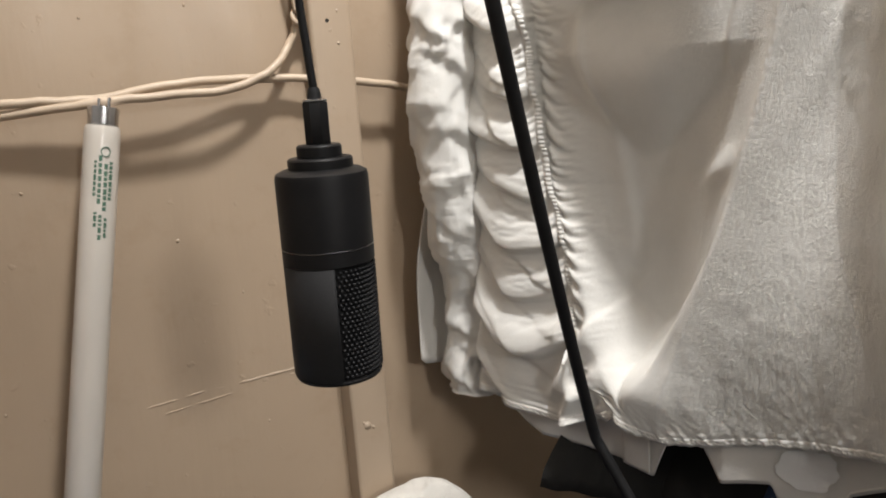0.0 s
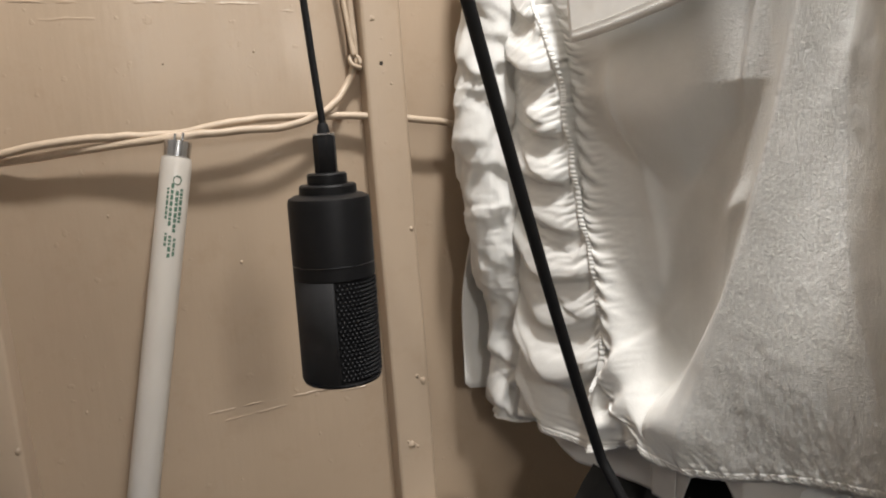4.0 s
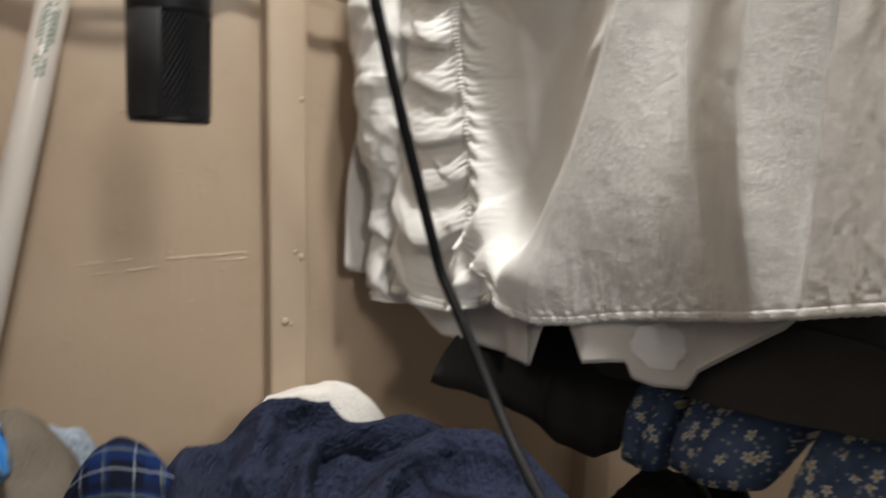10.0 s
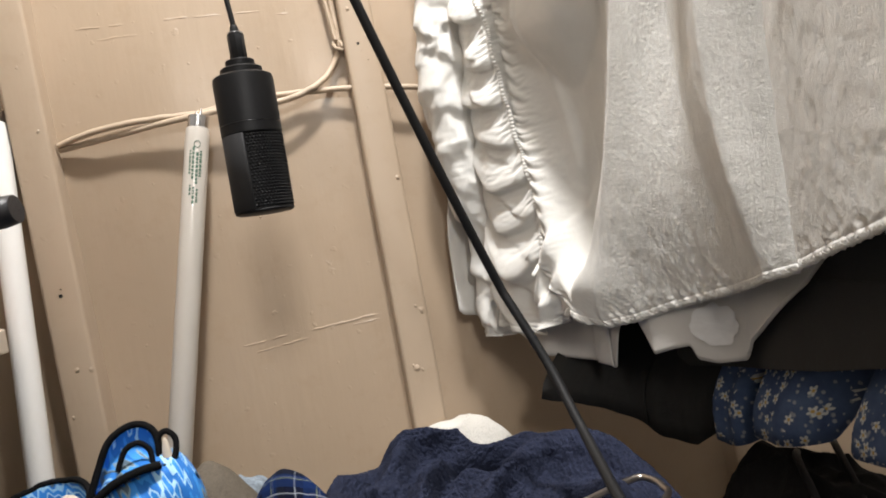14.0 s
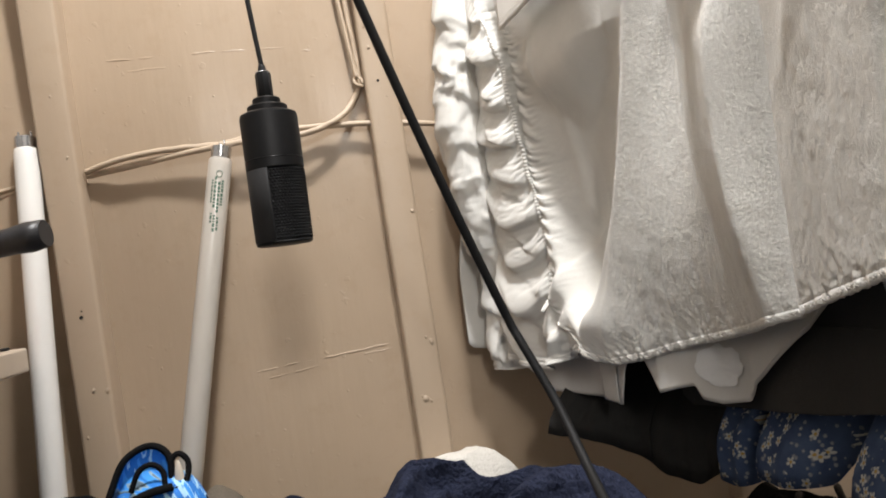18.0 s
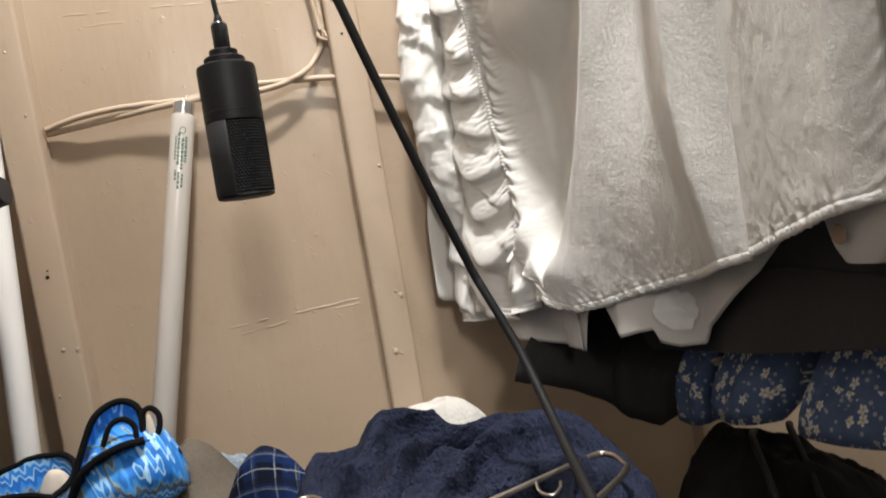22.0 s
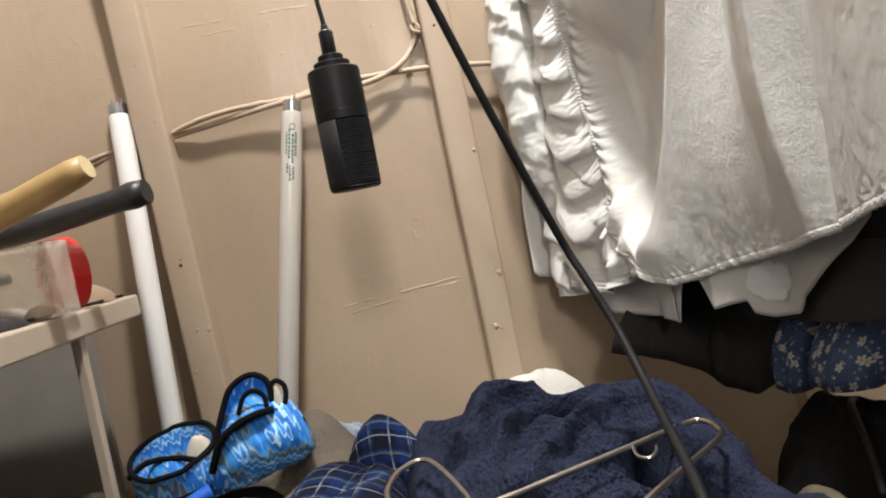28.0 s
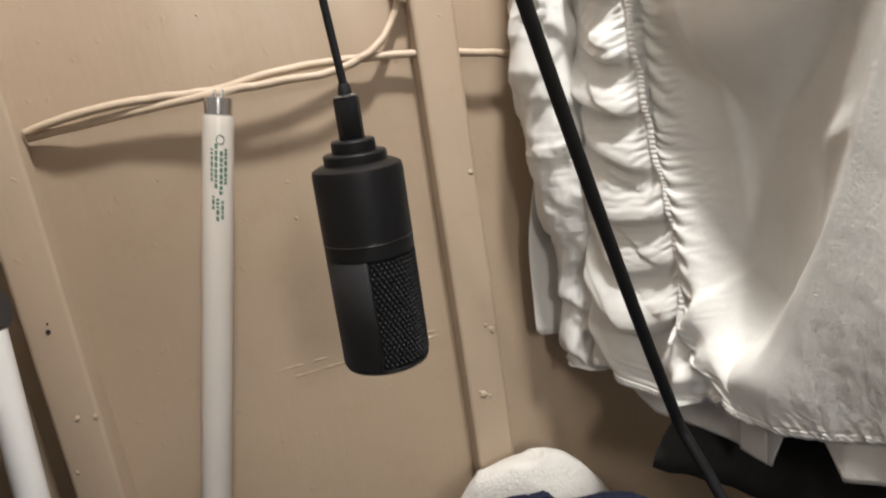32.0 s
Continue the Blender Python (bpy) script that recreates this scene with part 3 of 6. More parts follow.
# ---- cables stapled along the wall ----
def wall_cables():
    base = new("wall_cable_bundle")
    tagged(base, "two beige-painted electric cables sagging across the wall board", "cable", kind="structure")
    a = smooth_path([(-0.350, 0.022, 1.315), (-0.315, 0.012, 1.322), (-0.262, 0.006, 1.328), (-0.200, 0.004, 1.328), (-0.140, 0.006, 1.337), (-0.085, 0.012, 1.338), (-0.020, 0.010, 1.336), (0.03, 0.006, 1.330), (0.12, 0.008, 1.318), (0.30, 0.012, 1.322)], 90)
    b = smooth_path([(-0.350, 0.026, 1.311), (-0.290, 0.016, 1.316), (-0.215, 0.000, 1.324), (-0.150, -0.002, 1.328), (-0.095, 0.000, 1.331), (-0.060, 0.006, 1.344), (-0.039, 0.018, 1.365), (-0.029, 0.018, 1.388), (-0.029, 0.020, 1.43), (-0.033, 0.022, 1.50), (-0.036, 0.022, 1.75), (-0.036, 0.022, 2.39)], 120)
    c = smooth_path([(-0.031, 0.010, 1.392), (-0.037, 0.016, 1.45), (-0.044, 0.020, 1.55), (-0.046, 0.022, 1.8), (-0.046, 0.022, 2.39)], 50)
    for p, r in ((a, 0.0035), (b, 0.0035), (c, 0.0024)):
        p = np.stack([p[:, 0], 0.0075 + 0.8 * (p[:, 1] - 0.010), p[:, 2]], 1)
        wob = np.array([[0, 0.0006 * vnoise(i * 0.4, 1.0, 4), 0.0008 * vnoise(i * 0.5, 7.0, 2)] for i in range(len(p))], float)
        tube("cable", p + wob, r, M_WIRE, base, sides=10)
    knot = tube("staple", smooth_path([(-0.024, 0.010, 1.381), (-0.033, 0.008, 1.384), (-0.033, 0.012, 1.392), (-0.026, 0.012, 1.391), (-0.024, 0.010, 1.384)], 14), 0.0022, M_WIRE, base, "paint-clogged cable staple")
    d = smooth_path([(-0.392, 0.026, 1.308), (-0.436, 0.024, 1.300), (-0.506, 0.022, 1.283), (-0.561, 0.022, 1.272), (-0.651, 0.022, 1.270), (-0.87, 0.024, 1.30)], 60)
    e = d + np.array([0, -0.003, 0.0065]) * np.sin(np.linspace(0.3, 3.0, 60))[:, None]
    for p in (d, e):
        tube("cable", p, 0.0026, M_WIRE, base, sides=8)


wall_cables()


# ---- fluorescent tubes ----
def lamp_tube(bottom, top, marked, glass, label):
    base = new("fluorescent_tube")
    tagged(base, label, "fluorescent tube", "spare lamp tubes")
    bot, top = Vector(bottom), Vector(top)
    m = Matrix.Translation(bot) @ (top - bot).to_track_quat("Z", "Y").to_matrix().to_4x4()
    L = (top - bot).length
    base.matrix_world = m
    R = 0.0128
    lathe("glass", [(0.0118, 0.020), (R, 0.024), (R, L - 0.030), (0.0124, L - 0.024), (0.0118, L - 0.0215)], glass, base, "frosted white glass")
    for z0, z1 in ((0.0075, 0.020), (L - 0.0215, L - 0.0075)):
        lathe("end_cap", [(0.0095, z0), (0.0108, z0 + 0.001), (0.0112, z1 - 0.001), (0.0112, z1)], M_STEEL, base, "shiny metal end cap")
    for z0 in (0.0, L - 0.0075):
        for s in (-1, 1):
            lathe("contact_pin", [(0.0012, z0), (0.0012, z0 + 0.0075)], M_STEEL, base, "metal contact pin", sides=8, at=(s * 0.0064, 0, 0))
    if marked:
        # the maker's stamp, as plain bars and a ring bent round the glass
        def stamp(ang0, ang1, z0, z1):
            v, f = [], []
            for k in range(4):
                a = ang0 + (ang1 - ang0) * k / 3
                for z in (z0, z1):
                    v.append(((R + 0.0002) * math.cos(a), (R + 0.0002) * math.sin(a), z))
            for k in range(3):
                f.append((2 * k, 2 * k + 2, 2 * k + 3, 2 * k + 1))
            return as_object("stamp_bar", v, f, M_GREEN_INK, base, "green printed bar")
        mid = math.atan2(*reversed((m.inverted().to_3x3() @ Vector((0.05, -1.0, 0.0))).to_2d()))
        rng = random.Random(4)
        for lane, width, start, end in ((0.36, 0.20, 0.048, 0.078), (0.08, 0.20, 0.050, 0.084), (-0.22, 0.18, 0.044, 0.080), (-0.46, 0.14, 0.048, 0.074), (0.20, 0.16, 0.090, 0.102), (-0.10, 0.18, 0.088, 0.106), (-0.36, 0.16, 0.086, 0.096)):
            z = L - start
            while z > L - end:
                h = rng.uniform(0.0016, 0.0045)
                stamp(mid + lane, mid + lane + width, z - h, z)
                z -= h + rng.uniform(0.0007, 0.0014)
        ring = [((R + 0.0003) * math.cos(mid + 0.12 + 0.24 * math.cos(a)), (R + 0.0003) * math.sin(mid + 0.12 + 0.24 * math.cos(a)), L - 0.041 + 0.0036 * math.sin(a)) for a in np.linspace(0, 2 * math.pi, 22)]
        tube("stamp_ring", ring, 0.0004, M_GREEN_INK, base, "green printed ring", sides=5)
    return base


T1_TOP, T1_LOW = Vector((-0.1935, -0.0115, 1.3285)), Vector((-0.262, -0.050, 0.995))
lamp_tube(T1_LOW + (T1_LOW - T1_TOP) * 0.38, T1_TOP, True, M_TUBE, "white fluorescent tube with green stamp leaning on the wall")
T2_TOP, T2_LOW = Vector((-0.4065, 0.0125, 1.366)), Vector((-0.402, -0.050, 0.975))
lamp_tube(T2_LOW + (T2_LOW - T2_TOP) * 0.30, T2_TOP, False, M_TUBE_NEW, "white fluorescent tube leaning in the corner beside the shelf")


# ---- hanging microphone and its cable ----
def microphone():
    cx, cy, zb = -0.1285, -0.302, 1.189
    R = 0.0216
    base = new("hanging_microphone")
    base.location = (cx, cy, zb)
    tagged(base, "black studio microphone hanging upside down from its cable", "microphone")
    lathe("body", [(R - 0.0010, 0.0565), (R, 0.0575), (R, 0.0965), (R - 0.0006, 0.0990), (R - 0.0035, 0.1005), (0.0150, 0.1010), (0.0138, 0.1020)], M_MIC, base, "satin black metal barrel", 64)
    lathe("grille_core", [(R - 0.0040, 0.0012), (R - 0.0028, 0.0020), (R - 0.0026, 0.056), (R - 0.004, 0.0568)], M_MIC_DARK, base, "dark inside of the grille", 48)
    lathe("trim_ring", [(R - 0.0004, 0.0640), (R + 0.0002, 0.0644), (R + 0.0002, 0.0647), (R - 0.0004, 0.0651)], M_RING, base, "thin bright ring line", 64)
    lathe("bottom_cap", [(0.0, 0.0), (R - 0.0030, 0.0), (R - 0.0010, 0.0008), (R - 0.0004, 0.0022), (R - 0.0012, 0.0032), (R - 0.004, 0.0034)], M_MIC, base, "black end plate", 64)
    # woven mesh: bowed wire ends in staggered rows over an upright warp
    v, f = [], []
    rows, cols = 24, 54
    pitch = 2 * math.pi / cols
    for i in range(rows):
        z = 0.0050 + 0.0500 * i / (rows - 1)
        for k in range(cols):
            turn = math.degrees((k + 0.5 * (i % 2)) * pitch) % 360
            if not (258 < turn or turn < 12):
                continue
            p = len(v)
            for s in range(5):
                t = s / 2 - 1
                a = (k + 0.5 * (i % 2) + 0.46 * t) * pitch
                rise = 0.0013 * (1 - t * t)
                for dr, dz in ((-0.0008, -0.00075), (0.0, -0.0004), (0.0001, 0.0003), (-0.0008, 0.00075)):
                    r = R - 0.0012 + rise + dr
                    v.append((r * math.cos(a), r * math.sin(a), z + dz * (1 - 0.3 * t * t)))
            for s in range(4):
                q = p + 4 * s
                f += [(q + n, q + 4 + n, q + 5 + n, q + 1 + n) for n in range(3)]
    for k in range(cols * 2):
        turn = math.degrees(k / 2 * pitch) % 360
        if not (258 < turn or turn < 12):
            continue
        a0, a1 = (k / 2 - 0.16) * pitch, (k / 2 + 0.16) * pitch
        p = len(v)
        for a in (a0, a1):
            for z in (0.0035, 0.0560):
                v.append(((R - 0.0018) * math.cos(a), (R - 0.0018) * math.sin(a), z))
        f.append((p, p + 2, p + 3, p + 1))
    as_object("wire_mesh", v, f, M_MESH, base, "woven black wire mesh")
    # closed part of the head, with a raised edge round the window
    A, Zs = np.meshgrid(np.radians(np.linspace(14, 256, 60)), np.array([0.0030, 0.0034, 0.0566, 0.0572]))
    rr = R - 0.0004 - 0.0008 * (np.abs(Zs - 0.030) > 0.0268)
    grid("head_shell", rr * np.cos(A), rr * np.sin(A), Zs, M_MIC_DARK, base, "matt black side of the head", thick=0.0008)
    lathe("shoulder_ring", [(0.0140, 0.1005), (0.0150, 0.1012), (0.0150, 0.1050), (0.0142, 0.1058), (0.0105, 0.1060)], M_MIC, base, "stepped collar", 48)
    lathe("top_ring", [(0.0098, 0.1058), (0.0104, 0.1064), (0.0104, 0.1108), (0.0096, 0.1116), (0.0062, 0.1118)], M_MIC, base, "stepped collar", 48)
    plug = lathe("plug", [(0.0056, 0.1115), (0.0060, 0.1122), (0.0060, 0.1300), (0.0052, 0.1312)], M_MIC, base, "black cable plug", 8)
    lathe("plug_ring", [(0.0053, 0.1308), (0.0056, 0.1311), (0.0056, 0.1317), (0.0050, 0.1320)], M_STEEL, plug, "bright plug edge", 32)
    lathe("strain_relief", [(0.0034, 0.1315), (0.0032, 0.1335), (0.0028, 0.1360), (0.0022, 0.1372)], M_BLACK_RUBBER, plug, "rubber strain relief", 24)
    wire = smooth_path([(0, 0, 0.136), (-0.0035, -0.0005, 0.18), (-0.008, -0.001, 0.25), (-0.014, 0.0, 0.40), (-0.02, 0.0, 0.75), (-0.02, 0.0, TOP_Z - zb - 0.001)], 60)
    tube("cable", wire, 0.0019, M_BLACK_RUBBER, base, "thin black microphone cable", 12)


microphone()


def loose_cable():
    """Hangs from above, bends towards the door below the shirts and runs down to the floor."""
    z = np.linspace(1.10, TOP_Z - 0.002, 110)
    d = z - 1.2
    e = np.where(d > 0.4, 0.4 + (d - 0.4) * 0.25, d)
    x = 0.0015 - 0.3654 * e + 0.1415 * e ** 2 - 0.1023 * e ** 3
    y = -0.3112 - 0.174 * e + 0.0656 * e ** 2 + 0.0546 * e ** 3
    low = smooth_path([(0.000, -0.70, 0.45), (0.012, -0.665, 0.74), (0.020, -0.600, 0.905), (0.036, -0.525, 0.962), (0.047, -0.470, 0.975), (0.056, -0.415, 0.985), (0.062, -0.360, 1.005), (0.058, -0.318, 1.045), (x[0], y[0], z[0])], 60)
    ob = tube("hanging_cable", np.vstack([low[:-1], np.stack([x, y, z], 1)]), 0.0036, M_BLACK_RUBBER, sides=14)
    tagged(ob, "thick black rubber cable hanging in front of the shirts", "cable")


loose_cable()


# ---- hanging clothes ----
def seam_y(z):
    return np.interp(z, (1.045, 1.062, 1.082, 1.105, 1.160, 1.211, 1.245, 1.314, 1.373, 1.421, 1.6), (-0.220, -0.212, -0.190, -0.178, -0.171, -0.161, -0.150, -0.140, -0.132, -0.108, -0.06))


def eased(z, at, values):
    """A line through points with its corners rounded off."""
    z = np.asarray(z, float)
    return sum(w * np.interp(z + d, at, values) for w, d in ((0.08, -0.05), (0.12, -0.036), (0.18, -0.018), (0.24, 0.0), (0.18, 0.018), (0.12, 0.036), (0.08, 0.05)))


def ridge_y(z):
    return eased(z, (1.04, 1.09, 1.13, 1.16, 1.20, 1.25, 1.30, 1.35, 1.40, 1.60), (-0.250, -0.256, -0.266, -0.276, -0.286, -0.300, -0.313, -0.322, -0.330, -0.360))


HEM = curve_of([(-0.60, 1.138), (-0.562, 1.130), (-0.543, 1.126), (-0.512, 1.117), (-0.483, 1.109), (-0.45, 1.099), (-0.411, 1.089), (-0.368, 1.079), (-0.339, 1.073), (-0.314, 1.067), (-0.285, 1.058), (-0.255, 1.052), (-0.238, 1.056), (-0.222, 1.062), (-0.19, 1.052), (-0.16, 1.040), (-0.12, 1.040), (-0.05, 1.046)])


def bell(v, c, w):
    return np.exp(-((v - c) / w) ** 2)


def swag(p):
    """A hanging crescent fold: out fast at its foot, back slowly above it."""
    q = p - np.floor(p)
    return np.where(q < 0.14, fade(q / 0.14), 1 - fade((q - 0.14) / 0.86))


def drape(P, more_u, more_v, hold, rounds, sag=0.0, closed=False, stiff=(0.35, 0.30, 0.25), shake=0.0008, seed=1):
    """Let a cloth sheet (rows, columns, xyz) buckle: its threads are longer than the smooth form by more_u and more_v."""
    goal = P.copy()
    n, m = P.shape[:2]
    steps = [(0, 1, 1.0), (1, 0, 1.0), (1, 1, 0.5), (1, -1, 0.5), (0, 2, stiff[0]), (2, 0, stiff[0]), (0, 4, stiff[1]), (4, 0, stiff[1]), (0, 9, stiff[2]), (9, 0, stiff[2])]
    rules = []
    for di, dj, k in steps:
        a = slice(0, n - di)
        e = slice(di, n)
        if closed:
            q = np.roll(goal, -dj, 1)[e]
            p = goal[a]
            sel = None
        else:
            ca, ce = (slice(0, m - dj), slice(dj, m)) if dj >= 0 else (slice(-dj, m), slice(0, m + dj))
            p, q = goal[a, ca], goal[e, ce]
            sel = (ca, ce)
        u = more_u[a] if closed else more_u[a, sel[0]]
        v = more_v[a] if closed else more_v[a, sel[0]]
        d = q - p
        long_way = np.abs(dj) * (1 + u) ** 2 + di * (1 + v) ** 2
        rest = np.linalg.norm(d, axis=2) * np.sqrt(long_way / (abs(dj) + di))
        rules.append((a, e, sel, dj, k, rest, abs(dj) + di > 2 or (di, dj) in ((0, 2), (2, 0))))
    ii, jj = np.meshgrid(np.arange(n), np.arange(m), indexing="ij")
    P = P.copy()
    P[..., 0] += shake * (vnoise(ii * 0.31, jj * 0.23, seed) + 0.7 * vnoise(ii * 0.11, jj * 0.13, seed + 1))
    for r in range(rounds):
        P[..., 2] -= sag
        for a, e, sel, dj, k, rest, bend in rules:
            if closed:
                R = np.roll(P, -dj, 1)
                d = R[e] - P[a]
            else:
                d = P[e, sel[1]] - P[a, sel[0]]
            ln = np.sqrt((d * d).sum(2)) + 1e-9
            f = (ln - rest) / ln
            if bend:
                f = np.minimum(f, 0)
            c = d * (f * 0.25 * k)[..., None]
            if closed:
                P[a] += c
                R = np.zeros_like(P)
                R[e] = c
                P -= np.roll(R, dj, 1)
            else:
                P[a, sel[0]] += c
                P[e, sel[1]] -= c
        P += hold * (goal - P)
    return P


def crest(d, wide_left, wide_right, amp):
    """A long hanging fold: steep on one side, easy on the other."""
    return amp * np.where(d > 0, np.exp(-(np.abs(d) / wide_left) ** 1.6), np.exp(-(np.abs(d) / wide_right) ** 1.6))


def shirt_face(Y, Z):
    """The large folds of the white shirt's near side: x over (y, z)."""
    Y, Z = np.asarray(Y, float), np.asarray(Z, float)
    ys, yr = seam_y(Z), ridge_y(Z)
    wy = Y + 0.004 * fbm(Y * 8, Z * 5, 40, 2)
    # plan lines of the long folds: ridge, valley, ridge, deep valley, overlapping edge, side, turned edge
    knots = [(ys, 0.115 + 0 * Z),
             (yr, eased(Z, (1.04, 1.09, 1.13, 1.16, 1.25, 1.35, 1.6), (0.134, 0.133, 0.136, 0.141, 0.149, 0.157, 0.165))),
             (eased(Z, (1.04, 1.10, 1.16, 1.20, 1.25, 1.30, 1.6), (-0.398, -0.396, -0.384, -0.362, -0.352, -0.346, -0.350)), eased(Z, (1.04, 1.10, 1.16, 1.20, 1.30, 1.6), (0.186, 0.182, 0.176, 0.177, 0.184, 0.188))),
             (eased(Z, (1.06, 1.16, 1.20, 1.6), (-0.430, -0.424, -0.416, -0.410)), eased(Z, (1.06, 1.12, 1.16, 1.6), (0.182, 0.172, 0.163, 0.163))),
             (-0.447 + 0 * Z, eased(Z, (1.08, 1.13, 1.20, 1.6), (0.184, 0.190, 0.199, 0.205))),
             (-0.4575 + 0 * Z, eased(Z, (1.08, 1.13, 1.20, 1.6), (0.180, 0.180, 0.180, 0.184))),
             (-0.512 + 0 * Z, 0.170 + 0 * Z), (-0.556 + 0 * Z, 0.167 + 0 * Z), (-0.580 + 0 * Z, 0.190 + 0 * Z)]
    bends = (1.0, 0.85, 1.15, 1.0, 1.0, 0.9, 1.0, 1.8)
    x = 0.115 - 0.020 * step(-0.165, -0.105, Y) + 0.036 * step(-0.080, -0.045, Y) ** 2
    for k, ((ya, xa), (yb, xb)) in enumerate(zip(knots, knots[1:])):
        u = clamp01((ya - wy) / np.maximum(ya - yb, 1e-3))
        soft = 0.5 * u ** bends[k] + 0.5 * fade(u)
        x = np.where(wy < ya, xa + (xb - xa) * soft, x)
    x = x + 0.0025 * bell(Y, ys, 0.012)
    # the hollow between seam and long fold: it falls back, then swings out at the foot of the V
    u = clamp01((ys - 0.006 - Y) / np.maximum(ys - 0.006 - yr, 1e-3))
    foot = np.interp(u, (0, 0.2, 0.5, 0.8, 1.0), (1.225, 1.168, 1.128, 1.150, 1.230))
    across = np.sin(math.pi * clamp01(u)) ** 0.8
    fall = clamp01((1.47 - Z) / (1.47 - foot)) ** 0.8
    depth = fall * (1 - step(-0.010, 0.052, foot - Z))
    x = x + 0.042 * across * depth
    # the panel sags back between the ridge and the valley, most near the hem
    v = clamp01((yr - Y) / np.maximum(yr - knots[2][0], 1e-3))
    x = x + np.sin(math.pi * v) * eased(Z, (1.05, 1.09, 1.14, 1.20, 1.28), (0.012, 0.010, 0.005, 0.001, -0.001))
    # filled pocket under the flap, a lower point hanging from it
    yb = -0.226 - 0.10 * (Z - 1.345)
    x = x - 0.027 * np.exp(-(np.abs((Y - yb) / (0.056 - 0.62 * np.maximum(1.345 - Z, 0))) ** 3.5)) * step(1.262, 1.330, Z) * (1 - 0.75 * step(1.330, 1.420, Z))
    # fine crease below the pocket's edge
    yc = np.interp(Z, (1.17, 1.225, 1.303, 1.373), (-0.209, -0.205, -0.194, -0.180))
    x = x - crest(Y - yc, 0.012, 0.0045, 0.0042) * step(1.175, 1.20, Z) * step(1.385, 1.35, Z)
    x = x - 0.010 * np.exp(-(((Y + 0.236) / 0.028) ** 2 + ((Z - 1.092) / 0.024) ** 2))
    # pleats running down from the seam's foot
    v = (Y + 0.176) + 0.55 * (Z - 1.10)
    x = x - 0.0085 * crest(v, 0.006, 0.014, 1.0) * step(1.19, 1.11, Z) * step(1.055, 1.075, Z)
    x = x - 0.0060 * crest(v + 0.027, 0.006, 0.012, 1.0) * step(1.12, 1.085, Z)
    # second line beside the ridge, a buckle in the hollow and a hollow under a bulge
    x = x - crest(wy - yr - 0.030, 0.004, 0.007, 0.005) * step(1.30, 1.36, Z)
    x = x - 0.004 * np.exp(-(((Y - yr - 0.022) / 0.012) ** 2 + ((Z - 1.262 + 0.5 * (Y - yr - 0.022)) / 0.012) ** 2))
    x = x + 0.012 * np.exp(-(((Y + 0.412) / 0.012) ** 2 + ((Z - 1.335) / 0.030) ** 2))
    x = x - 0.012 * np.exp(-(((Y + 0.405) / 0.024) ** 2 + ((Z - 1.410) / 0.032) ** 2))
    # soft folds fanning out above, between the long fold and the valley
    for off, wide, amp, low in ((0.020, 0.007, 0.0045, 1.26), (0.046, 0.009, 0.0055, 1.30), (0.078, 0.008, 0.0040, 1.24), (0.150, 0.010, 0.0045, 1.28), (0.190, 0.010, 0.0050, 1.22)):
        yf = yr - off - (0.10 + 0.8 * off) * (Z - 1.30)
        x = x - crest(wy - yf, wide, 2.0 * wide, amp) * step(low, low + 0.12, Z)
    # light crumple of worn cotton on the hanging folds
    worn = step(0.005, 0.05, yr - Y + 0.03)
    x = x + 0.0014 * fbm(wy * 10, Z * 6.0, 11, 2)
    x = x + (0.0007 * fbm(wy * 60, Z * 22, 31, 2) + 0.00035 * fbm(wy * 120, Z * 80, 33, 2)) * worn
    return x


